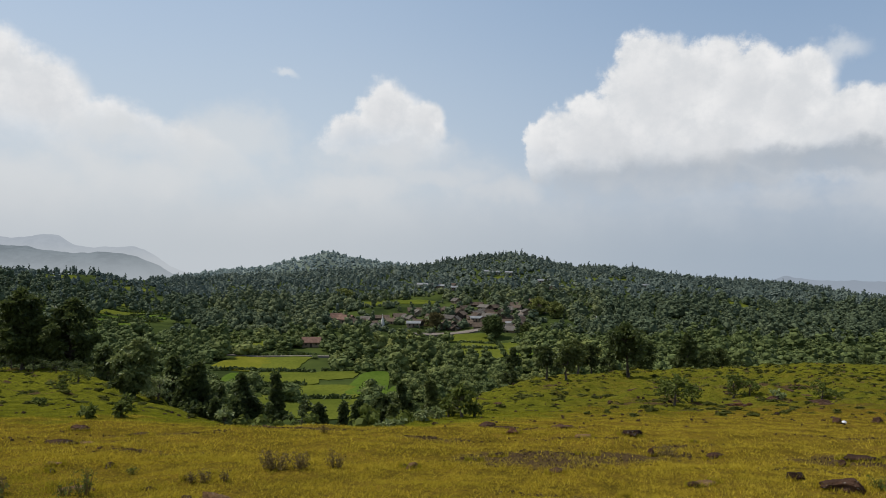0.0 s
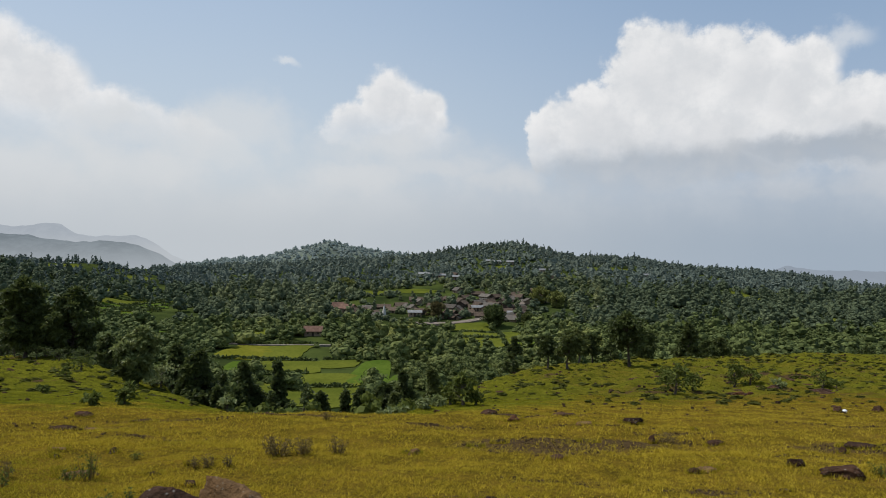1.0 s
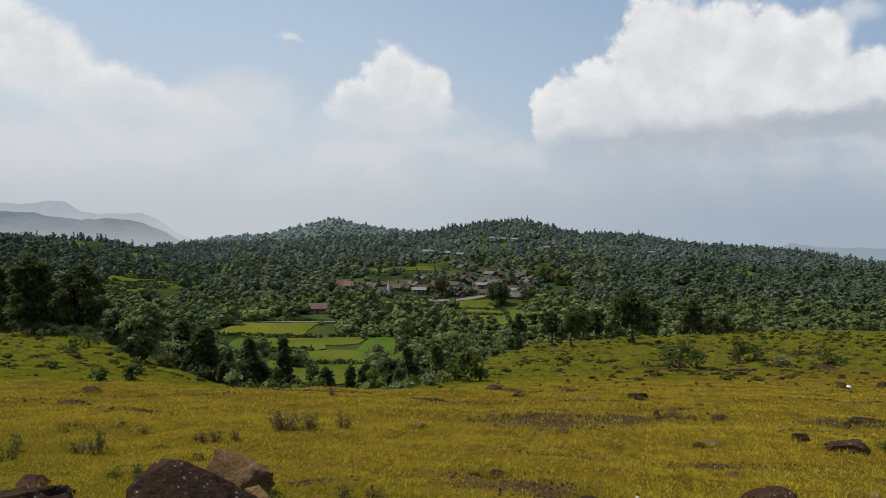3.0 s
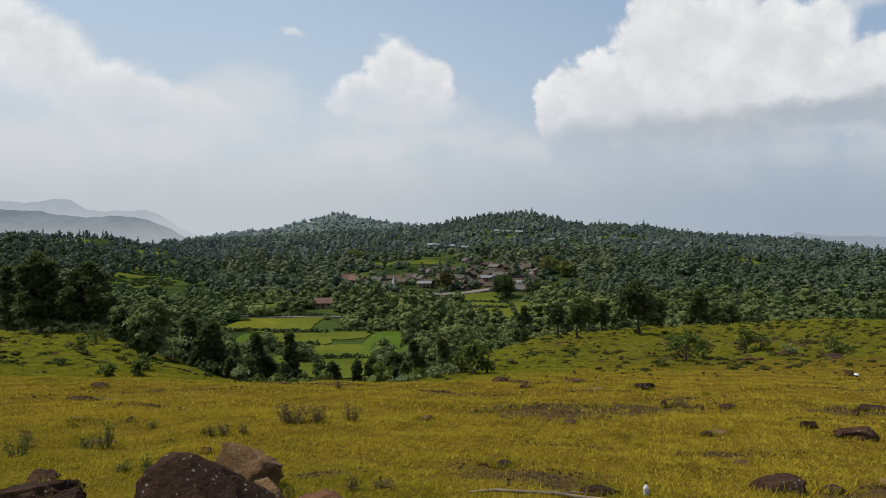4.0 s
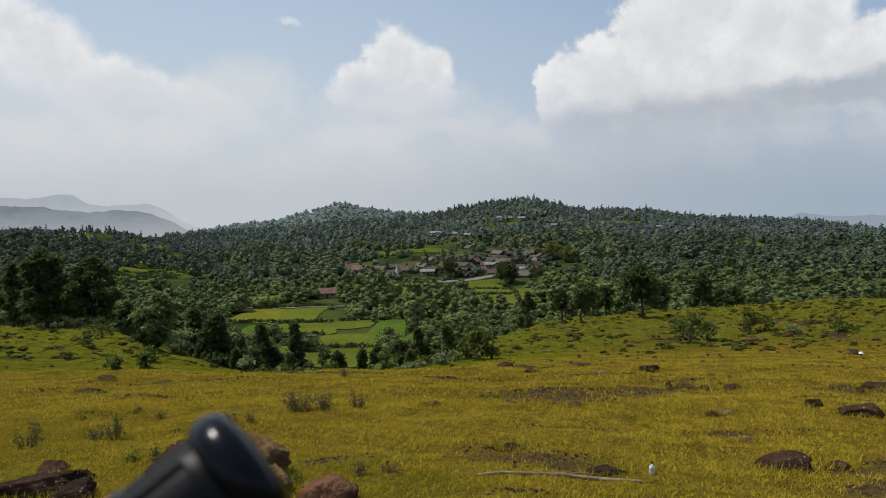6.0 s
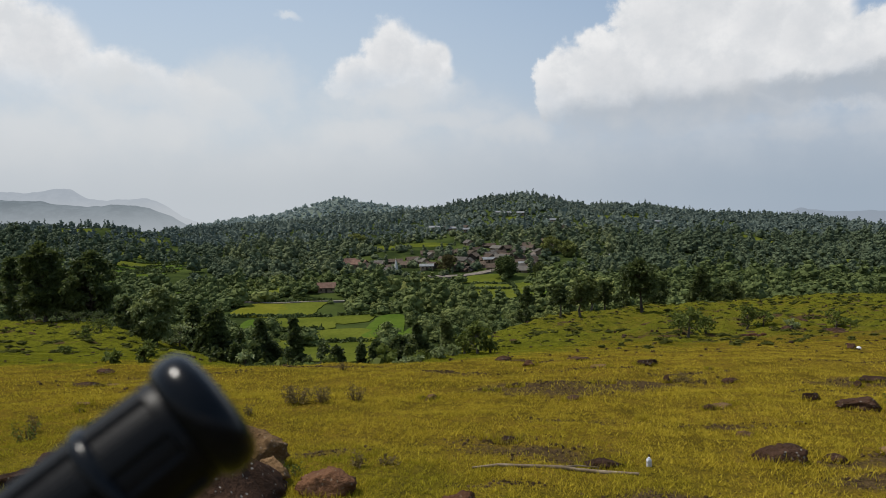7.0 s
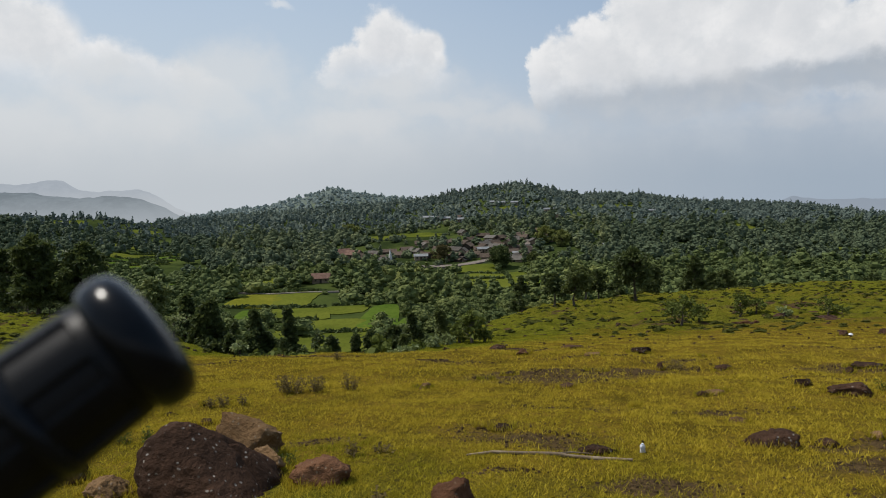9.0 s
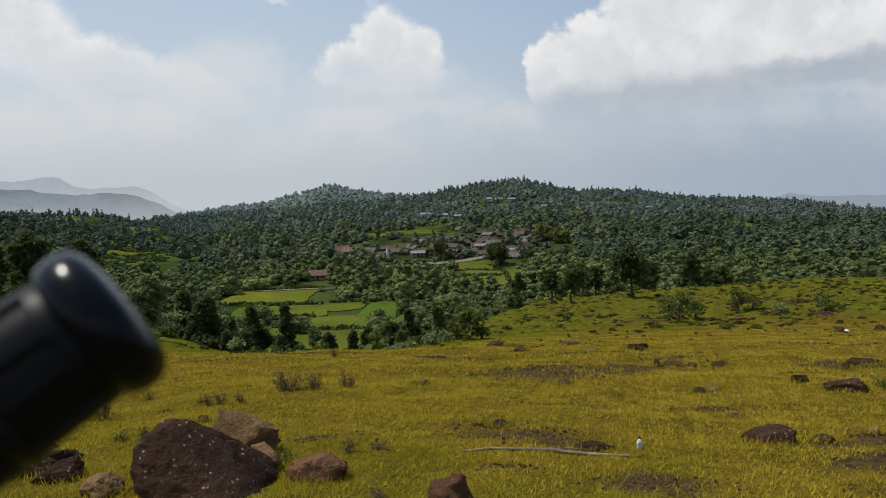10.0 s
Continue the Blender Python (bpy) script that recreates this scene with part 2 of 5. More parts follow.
LEAF_FAR_HAZED = leaf_material("distant_leaf_hazed", (0.290, 0.340, 0.320), (0.330, 0.380, 0.350), glow=0.42, shine=0.05, rough=0.9)
BARK = plain_material("bark", (0.050, 0.040, 0.030), (0.13, 0.11, 0.09), 3.0, 0.9, 22.0, 0.8, 0.02, 0.15)
ROCK = rock_material("basalt_boulder", (0.030, 0.017, 0.011), (0.096, 0.052, 0.032), (0.42, 0.39, 0.34))
ROCK_RED = rock_material("red_laterite_rock", (0.095, 0.045, 0.024), (0.240, 0.120, 0.064), (0.30, 0.24, 0.17))
ROCK_TAN = rock_material("tan_rock", (0.130, 0.076, 0.036), (0.265, 0.160, 0.078), (0.36, 0.30, 0.22))
SOIL = plain_material("soil_clod", (0.055, 0.034, 0.016), (0.120, 0.076, 0.038), 4.0, 0.95, 60.0, 0.6, 0.01, 0.1)
LEAF_TUFT = leaf_material("weed_leaf", (0.030, 0.034, 0.008), (0.090, 0.094, 0.020), glow=0.15, shine=0.05, rough=0.9)
LEAF_BROWN = leaf_material("brownish_leaf", (0.075, 0.070, 0.030), (0.150, 0.125, 0.050), glow=0.2, shine=0.12, rough=0.75)
DEADWOOD = plain_material("weathered_wood", (0.17, 0.12, 0.07), (0.34, 0.27, 0.18), 14.0, 0.85, 40.0, 0.6, 0.01)
TILES = plain_material("clay_tiles", (0.062, 0.045, 0.034), (0.128, 0.095, 0.071), 0.7, 0.9, 3.0, 0.8, 0.05, 0.1)
TILES_RED = plain_material("red_clay_tiles", (0.120, 0.070, 0.052), (0.205, 0.125, 0.094), 0.5, 0.9, 3.0, 0.8, 0.05, 0.1)
TILES_GREY = plain_material("weathered_grey_tiles", (0.080, 0.070, 0.060), (0.155, 0.138, 0.118), 0.6, 0.9, 3.0, 0.8, 0.05, 0.1)
PLASTER = plain_material("mud_plaster", (0.22, 0.16, 0.11), (0.36, 0.28, 0.20), 0.9, 0.95, 5.0, 0.3, 0.02, 0.1)
LIME = plain_material("limewash", (0.45, 0.43, 0.39), (0.62, 0.60, 0.56), 0.8, 0.9, 6.0, 0.3, 0.02, 0.2)
TIN = plain_material("corrugated_metal", (0.15, 0.15, 0.15), (0.25, 0.25, 0.24), 0.8, 0.5, 6.0, 0.3, 0.02, 0.5)
TIMBER = plain_material("dark_timber", (0.035, 0.025, 0.018), (0.075, 0.052, 0.036), 2.0, 0.8, 20.0)
CROP = plain_material("paddy_green", (0.075, 0.092, 0.014), (0.118, 0.130, 0.020), 0.05, 0.9, 0.9, 0.6, 0.2, 0.0)
CROP_DEEP = plain_material("deep_green_crop", (0.060, 0.100, 0.014), (0.090, 0.130, 0.020), 0.05, 0.9, 0.9, 0.6, 0.2, 0.0)
CROP_GOLD = plain_material("ripening_crop", (0.130, 0.132, 0.016), (0.190, 0.175, 0.026), 0.08, 0.9, 0.9, 0.6, 0.2, 0.0)
TRACK = plain_material("dirt_track", (0.17, 0.14, 0.115), (0.27, 0.235, 0.20), 0.3, 0.95, 4.0, 0.3, 0.03, 0.1)
RUBBER = plain_material("black_rubber", (0.003, 0.003, 0.0035), (0.006, 0.006, 0.0065), 60.0, 0.42, 900.0, 0.12, 0.0002, 0.12)
GLOSS = plain_material("black_gloss_plastic", (0.004, 0.005, 0.007), (0.006, 0.007, 0.009), 60.0, 0.20, 900.0, 0.03, 0.0001, 0.13)
STEEL = plain_material("dark_anodised_tube", (0.02, 0.02, 0.022), (0.035, 0.035, 0.038), 30.0, 0.35, 300.0, 0.05, 0.0002, 0.6)
FOIL = plain_material("white_litter", (0.55, 0.56, 0.60), (0.80, 0.80, 0.82), 30.0, 0.4, 90.0, 0.4, 0.004, 0.5)
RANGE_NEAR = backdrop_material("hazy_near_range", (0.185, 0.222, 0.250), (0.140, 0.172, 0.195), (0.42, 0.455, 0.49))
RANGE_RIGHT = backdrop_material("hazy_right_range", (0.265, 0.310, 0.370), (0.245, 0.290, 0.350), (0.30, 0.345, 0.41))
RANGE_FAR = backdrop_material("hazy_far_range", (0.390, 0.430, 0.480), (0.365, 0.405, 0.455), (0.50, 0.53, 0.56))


# ---- building blocks ----
def mesh_object(name, verts, faces, mat, parent=None, label="", smooth=False, tint=None):
    me = bpy.data.meshes.new(name)
    if isinstance(verts, np.ndarray):
        faces = np.asarray(faces)
        n, k = faces.shape
        me.vertices.add(len(verts))
        me.vertices.foreach_set("co", verts.astype(np.float32).ravel())
        me.loops.add(n * k)
        me.loops.foreach_set("vertex_index", faces.astype(np.int32).ravel())
        me.polygons.add(n)
        me.polygons.foreach_set("loop_start", (np.arange(n) * k).astype(np.int32))
        me.polygons.foreach_set("use_smooth", np.full(n, smooth))
        me.update(calc_edges=True)
    else:
        me.from_pydata(verts, [], faces)
        me.polygons.foreach_set("use_smooth", [smooth] * len(me.polygons))
        me.update()
    if tint is not None:
        at = me.attributes.new("tint", "FLOAT", "POINT")
        at.data.foreach_set("value", np.asarray(tint, np.float32))
    me.materials.append(mat)
    ob = new(name, me)
    if parent is not None:
        ob.parent = parent
    if label:
        ob["label"] = label
    return ob


def part(name, bm, mat, parent=None, label="", smooth=False):
    me = bpy.data.meshes.new(name)
    bmesh.ops.recalc_face_normals(bm, faces=bm.faces)
    for f in bm.faces:
        f.smooth = smooth
    bm.to_mesh(me)
    bm.free()
    me.materials.append(mat)
    ob = new(name, me)
    if parent is not None:
        ob.parent = parent
    if label:
        ob["label"] = label
    return ob


def box(bm, x0, x1, y0, y1, z0, z1):
    v = [bm.verts.new((x, y, z)) for z in (z0, z1) for x, y in ((x0, y0), (x1, y0), (x1, y1), (x0, y1))]
    for q in ((0, 3, 2, 1), (4, 5, 6, 7), (0, 1, 5, 4), (1, 2, 6, 5), (2, 3, 7, 6), (3, 0, 4, 7)):
        bm.faces.new([v[i] for i in q])


def tube(points, radii, sides=6):
    """Vertices and quads of a tapered tube along points."""
    verts, faces = [], []
    pts = [Vector(p) for p in points]
    for i, p in enumerate(pts):
        d = (pts[min(i + 1, len(pts) - 1)] - pts[max(i - 1, 0)]).normalized()
        a = d.orthogonal().normalized()
        b = d.cross(a)
        for k in range(sides):
            w = 2 * math.pi * k / sides
            verts.append(p + (a * math.cos(w) + b * math.sin(w)) * radii[i])
    for i in range(len(pts) - 1):
        for k in range(sides):
            a, b = i * sides + k, i * sides + (k + 1) % sides
            faces.append((a, b, b + sides, a + sides))
    return verts, faces


# ---- the lie of the land ----
def sstep(a, b, v):
    k = np.clip((v - a) / (b - a), 0.0, 1.0)
    return k * k * (3 - 2 * k)


def hill(x, y, cx, cy, sx, sy, turn=0.0):
    c, s = np.cos(np.radians(turn)), np.sin(np.radians(turn))
    u, v = (x - cx) * c + (y - cy) * s, (y - cy) * c - (x - cx) * s
    return np.exp(-(u / sx) ** 2 - (v / sy) ** 2)


def bend(v, at, soft):
    return 0.5 * (np.sqrt((v - at) ** 2 + soft * soft) + v - at)


def ripple(x, y, size, seed):
    k = 6.2832 / size
    return (np.sin(k * (x + 0.4 * y) + seed) * np.sin(k * (0.9 * y - 0.3 * x) + 1.7 * seed)
            + 0.5 * np.sin(k * (1.9 * x - 1.1 * y) + 2.3 * seed) * np.sin(k * (1.6 * y + 0.8 * x) + 0.6 * seed))


def table(v, xs, ys, soft):
    """A row of values read off smoothly: a polyline with its corners rounded."""
    return sum(w * np.interp(v + k * soft, xs, ys) for k, w in ((-1.0, 0.1), (-0.5, 0.2), (0.0, 0.4), (0.5, 0.2), (1.0, 0.1)))


def ridge(x, y, y0, front, back, base, behind, xs, tops):
    """A long hill: its crest runs along y0 with the heights tops, a slow slope in front and a fall behind."""
    crest = table(x, xs, tops, 16.0)
    rise = np.clip((y - front) / (y0 - front), 0.0, 1.0)
    rise = 0.55 * rise + 0.45 * sstep(0.0, 1.0, rise)
    fall = sstep(y0, back, y)
    return np.where(y < y0, base + (crest - base) * rise, crest + (behind - crest) * fall)


# the two shoulders seen from the meadow, by direction (x / y): slope down to the brow, distance of the brow, fall behind it
WAY = [-0.95, -0.65, -0.565, -0.525, -0.485, -0.43, -0.375, -0.318, -0.29, -0.06, -0.036, -0.003, 0.013, 0.055, 0.095, 0.137, 0.18, 0.30, 0.43, 0.55, 0.65, 0.95]
DOWN = [0.172, 0.182, 0.183, 0.189, 0.205, 0.2225, 0.2430, 0.2600, 0.2620, 0.2560, 0.2490, 0.2380, 0.2300, 0.2130, 0.2000, 0.1870, 0.1800, 0.1700, 0.1640, 0.1560, 0.1580, 0.158]
BROW = [75, 65, 58, 50, 41, 33, 24, 15, 11.8, 11.8, 14.5, 20, 24, 36, 47, 56, 62, 74, 84, 92, 96, 98]
FALL = [0.24, 0.24, 0.24, 0.23, 0.22, 0.19, 0.15, 0.11, 0.09, 0.09, 0.12, 0.16, 0.19, 0.22, 0.24, 0.26, 0.27, 0.27, 0.27, 0.27, 0.27, 0.27]


def treads(x, y):
    """Small broken steps along the slopes, in patches."""
    run = (y + 0.25 * x + 1.1 * ripple(x, y, 7.9, 1.3) + 0.5 * ripple(x, y, 2.7, 4.4)) / 2.4
    saw = run - np.floor(run)
    return (saw - sstep(0.75, 1.0, saw) * 1.0 - 0.3) * np.clip(0.25 + 0.9 * ripple(x, y, 9.3, 7.0), 0.0, 1.0)


def ground_z(x, y):
    x, y = np.asarray(x, float), np.asarray(y, float)
    # meadow that falls away in front of the camera
    near = 0.198 - 0.165 * bend(y, 2.5, 1.5)
    u = np.clip(x / np.maximum(y, 4.0), -0.95, 0.95)
    brow, down, fall = table(u, WAY, BROW, 0.03), table(u, WAY, DOWN, 0.016), table(u, WAY, FALL, 0.03)
    w = np.log(np.maximum(y, 9.0) / 10.0) / np.log(brow / 10.0)
    drop = 0.264 + (down - 0.264) * np.clip(w, 0.0, 1.0)
    # mounds, and the small steps that cattle tread along a slope
    rough = (0.09 * ripple(x, y, 2.3, 2.0) + 0.16 * ripple(x, y, 6.7, 5.0) + 0.06 * ripple(x, y, 1.1, 3.1) + 0.16 * treads(x, y)) * sstep(14, 32, y) * sstep(150, 90, y) * sstep(-2.0, 6.0, brow - y + 4.0)
    z = 1.6 - y * drop + rough - fall * bend(y, brow, 0.04 * brow) - 0.10 * bend(y, 52.0, 8.0) * sstep(40, 14, brow)
    z = near + (z - near) * sstep(9.0, 11.5, y)
    # valley floor, the wooded hill, the ridge beside it and the hill behind
    floor = -50.0 - 45 * sstep(820, 1050, y)
    floor = np.maximum(floor, ridge(x, y, 800.0, 380.0, 1060.0, -50.0, -95.0,
                                    [-330, -190, -100, -29, -2, 37, 64, 83, 103, 143, 183, 222, 276, 342, 408, 428, 448, 474, 501, 560, 700],
                                    [-40, -33, -27, -22, -15.5, -9.5, -7.5, -2.6, -8.5, -19, -19, -20.5, -29.5, -33, -35.5, -37.5, -44.5, -53, -61, -80, -100]))
    floor = np.maximum(floor, ridge(x, y, 620.0, 330.0, 800.0, -50.0, -95.0, [-700, -403, -372, -346, -315, -285, -254, -228, -180, -100], [-22, -25, -23.5, -27, -28, -34, -37.5, -43, -50, -60]))
    floor = np.maximum(floor, ridge(x, y, 1200.0, 880.0, 1500.0, -95.0, -110.0, [-620, -476, -382, -332, -282, -240, -218, -206, -196, -182, -143, -84, -43, 60, 200], [-90, -56, -43, -39, -28, -17.5, -12, -6, -7, -13, -21, -27.5, -32, -45, -95]))
    floor = floor - 14 * sstep(375, 560, x) * sstep(900, 600, y) * sstep(300, 420, y) - 150 * sstep(1500, 2300, y)
    floor = floor + (1.4 * ripple(x, y, 150, 1.0) + 0.8 * ripple(x, y, 63, 2.0)) * sstep(150, 450, y) * sstep(780, 640, y)
    d = np.hypot(x, y)
    k = 6.0
    m = np.maximum(z, floor)
    z = m + k * np.log(np.exp((z - m) / k) + np.exp((floor - m) / k)) * sstep(110, 220, d)
    return z + 0.035 * ripple(x, y, 3.1, 3.0) * sstep(2, 6, d) + 0.012 * ripple(x, y, 0.9, 4.0)


def gz(x, y):
    return float(ground_z(x, y))


def dryness(x, y):
    """How far the grass has turned to straw: the open meadow, with a ragged edge."""
    return 1 - sstep(9.0, 15.0 + 9.0 * sstep(-2, 9, x), y - 0.42 * np.maximum(x - 3, 0) + 1.6 * ripple(x, y, 5.3, 6.0) + 0.7 * ripple(x, y, 1.9, 2.0))


def ground_sheet():
    """One sheet to the horizon: rings that widen with distance, fine in front."""
    front = np.radians(np.arange(-44, 44.01, 0.22))
    back = np.radians(np.arange(50, 311, 5.0))
    turn = np.concatenate([front, back])
    ring = np.concatenate([[0.0], np.geomspace(0.3, 10, 90, endpoint=False), np.geomspace(10, 105, 300, endpoint=False), np.geomspace(105, 4900, 150)])
    t, r = np.meshgrid(turn, ring)
    x, y = r * np.sin(t), r * np.cos(t)
    z = ground_z(x, y)
    n, k = len(turn), len(ring)
    verts = np.stack([x, y, z], 2).reshape(-1, 3)
    i, j = np.meshgrid(np.arange(k - 1), np.arange(n), indexing="ij")
    a, b = i * n + j, i * n + (j + 1) % n
    faces = np.stack([a, b, b + n, a + n], 2).reshape(-1, 4)[:, ::-1]
    ob = mesh_object("ground", verts, faces, GROUND, smooth=True)
    x, y = verts[:, 0], verts[:, 1]
    d = np.hypot(x, y)
    dry = (0.5 + 0.5 * sstep(2.5, 6.5, d)) * dryness(x, y) * 0.66 + 0.14 + 0.22 * sstep(-4, 8, x)
    bare = (0.22 + 0.16 * sstep(0, 6, x) + 0.06 * sstep(9, 4, d)) * sstep(110, 60, d)
    riser = (y + 0.25 * x + 1.1 * ripple(x, y, 7.9, 1.3) + 0.5 * ripple(x, y, 2.7, 4.4)) / 2.4
    riser = sstep(0.62, 0.80, riser - np.floor(riser)) * np.clip(0.1 + 1.1 * ripple(x, y, 9.3, 7.0), 0.0, 1.0) * sstep(14, 24, y) * sstep(105, 70, d)
    bare = np.maximum(bare, 0.95 * riser)
    for cx, cy, rx, ry, k2 in BARE:
        bare = np.maximum(bare, 1.25 * k2 * np.exp(-((x - cx) / rx) ** 2 - ((y - cy) / ry) ** 2))
    # fourth channel: how far the painted haze tone covers the ground
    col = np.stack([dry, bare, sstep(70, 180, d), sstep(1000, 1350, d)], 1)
    at = ob.data.attributes.new("cover", "FLOAT_COLOR", "POINT")
    at.data.foreach_set("color", col.astype(np.float32).ravel())
    return tagged(ob, "rolling monsoon-green grassland falling to a wooded valley", "ground", kind="structure")


# patches of bare stony soil: place, half sizes, strength
BARE = [(0.80, 7.15, 0.75, 0.55, 1.0), (1.75, 7.45, 0.85, 0.45, 0.95), (1.2, 6.8, 0.6, 0.35, 0.9), (4.6, 7.3, 1.0, 0.30, 0.9), (0.98, 3.25, 0.38, 0.16, 1.0), (2.3, 3.5, 0.5, 0.16, 0.9), (0.55, 4.25, 0.55, 0.12, 0.8), (2.05, 5.0, 0.4, 0.12, 0.7), (2.4, 3.85, 0.5, 0.10, 0.8),
        (-4.3, 8.1, 0.8, 0.22, 0.7), (-3.7, 9.0, 0.9, 0.16, 0.65), (21.0, 42.5, 4.5, 2.6, 0.8), (18.0, 39.5, 2.5, 1.2, 0.6), (1.9, 8.9, 0.7, 0.14, 0.7), (0.2, 4.5, 0.42, 0.13, 0.7), (-2.3, 10.2, 1.6, 0.16, 0.6), (3.4, 4.5, 0.5, 0.2, 0.6),
        (0.75, 4.05, 0.35, 0.10, 0.65), (1.5, 10.9, 1.0, 0.22, 0.75), (-0.9, 4.3, 0.3, 0.10, 0.6), (2.6, 7.75, 0.3, 0.12, 0.6), (2.15, 3.05, 0.35, 0.10, 0.7), (0.85, 5.2, 0.5, 0.10, 0.6), (3.6, 6.6, 0.5, 0.10, 0.6), (2.9, 8.4, 0.6, 0.10, 0.6), (-0.2, 8.9, 0.8, 0.10, 0.6), (-3.2, 7.2, 0.5, 0.10, 0.6), (5.8, 9.6, 0.9, 0.16, 0.6), (0.2, 3.55, 0.3, 0.06, 0.6)]
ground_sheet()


# ---- distance: hazy ranges ----
def far_range(name, y0, xs, tops, mat, label):
    """A range of hills: a height sheet with its crest along y0 and a foot deep in the haze."""
    nx, ny = 220, 17
    x, y = np.meshgrid(np.linspace(xs[0], xs[-1], nx), np.linspace(y0 - 500, y0 + 300, ny))
    crest = table(x, xs, tops, 25.0) + 2.5 * ripple(x, y, 170, 0.7) + 1.4 * ripple(x, y, 61, 1.9)
    z = -320 + (crest + 320) * np.where(y < y0, sstep(y0 - 620, y0, y), 1 - 0.6 * sstep(y0, y0 + 300, y))
    verts = np.stack([x, y, z], 2).reshape(-1, 3)
    i, j = np.meshgrid(np.arange(ny - 1), np.arange(nx - 1), indexing="ij")
    a = (i * nx + j).ravel()
    ob = mesh_object(name, verts, np.stack([a, a + 1, a + nx + 1, a + nx], 1), mat, smooth=True)
    return tagged(ob, label, "hills", kind="structure")


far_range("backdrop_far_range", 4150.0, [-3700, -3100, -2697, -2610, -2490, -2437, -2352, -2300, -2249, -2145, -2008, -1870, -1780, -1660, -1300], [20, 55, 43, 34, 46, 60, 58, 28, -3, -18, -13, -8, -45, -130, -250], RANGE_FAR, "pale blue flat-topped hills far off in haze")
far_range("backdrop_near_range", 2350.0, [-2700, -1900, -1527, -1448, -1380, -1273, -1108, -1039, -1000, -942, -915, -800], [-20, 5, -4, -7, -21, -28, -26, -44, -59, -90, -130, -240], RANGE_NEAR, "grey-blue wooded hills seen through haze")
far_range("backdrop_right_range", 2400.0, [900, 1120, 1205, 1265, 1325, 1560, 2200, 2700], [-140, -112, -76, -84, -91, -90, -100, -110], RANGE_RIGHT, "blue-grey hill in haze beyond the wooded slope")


# ---- woods ----
def lump(rng, centre, radius, slim, cuts):
    """A closed uneven lump of foliage: quads of a cube blown up to a ball, every corner pushed in or out."""
    turn, _ = np.linalg.qr(rng.normal(size=(3, 3)))
    push, out = {}, []
    for face in range(6):
        for i in range(cuts):
            for j in range(cuts):
                q = []
                for u, v in ((i, j), (i + 1, j), (i + 1, j + 1), (i, j + 1)):
                    p = np.roll(np.array([1.0 if face < 3 else -1.0, 2 * u / cuts - 1, 2 * v / cuts - 1]), face % 3)
                    key = tuple(np.round(p, 3))
                    if key not in push:
                        push[key] = rng.uniform(0.78, 1.14)
                    q.append(centre + (turn @ (p / np.linalg.norm(p))) * radius * push[key] * np.array([1, 1, slim]))
                q = np.array(q)
                if q[:, 2].mean() > centre[2] - 0.62 * radius * slim:
                    out.append(q if face < 3 else q[::-1])
    return np.array(out)


def clump_crown(rng, height, width, blobs, leaves, size, slim=0.8, cuts=2, low=0.25, heart=1.0):
    """One tree for the woods: closed lumps with a fringe of leaf clumps and a thin trunk. Returns quads as an array (n, 4, 3)."""
    out = []
    for i in range(blobs):
        u = (i + 0.5) / blobs
        r = width * 0.5 * (0.42 + 0.36 * math.sin(math.pi * min(1.0, 0.20 + u * 0.80))) * rng.uniform(0.75, 1.1)
        ang = 2.4 * i + rng.uniform(-0.6, 0.6)
        c = np.array([math.cos(ang), math.sin(ang), 0]) * max(0.0, width * 0.5 - r * 0.72) * rng.uniform(0.6, 1.0) * (1.0 - 0.75 * max(0.0, u - 0.6) / 0.4)
        c[2] = height * low + (height * (1 - low) - r * slim) * u
        out.append(lump(rng, c, r * heart, slim, cuts))
        d = rng.normal(size=(leaves, 3))
        d[:, 2] = np.abs(d[:, 2]) - 0.3 * rng.random(leaves)
        d /= np.linalg.norm(d, axis=1)[:, None]
        p = c + d * r * np.array([1, 1, slim]) * rng.uniform(0.5 + 0.42 * heart, 1.1, (leaves, 1))
        nrm = d + rng.normal(scale=0.36, size=d.shape)
        nrm /= np.linalg.norm(nrm, axis=1)[:, None]
        a = np.cross(nrm, rng.normal(size=d.shape))
        a /= np.linalg.norm(a, axis=1)[:, None]
        b = np.cross(nrm, a)
        s = size * rng.uniform(0.5, 1.2, (leaves, 1))
        out.append(np.stack([p - a * s - b * s * 0.7, p + a * s * 0.8 - b * s, p + a * s + b * s * 0.8, p - a * s * 0.7 + b * s], 1))
    w = 0.025 * height
    for k in range(3):
        a0, a1 = 2.1 * k, 2.1 * (k + 1)
        q = np.array([[w * math.cos(a0), w * math.sin(a0), -0.3], [w * math.cos(a1), w * math.sin(a1), -0.3], [w * 0.5 * math.cos(a1), w * 0.5 * math.sin(a1), height * 0.6], [w * 0.5 * math.cos(a0), w * 0.5 * math.sin(a0), height * 0.6]])
        out.append(q[None])
    return np.concatenate(out)


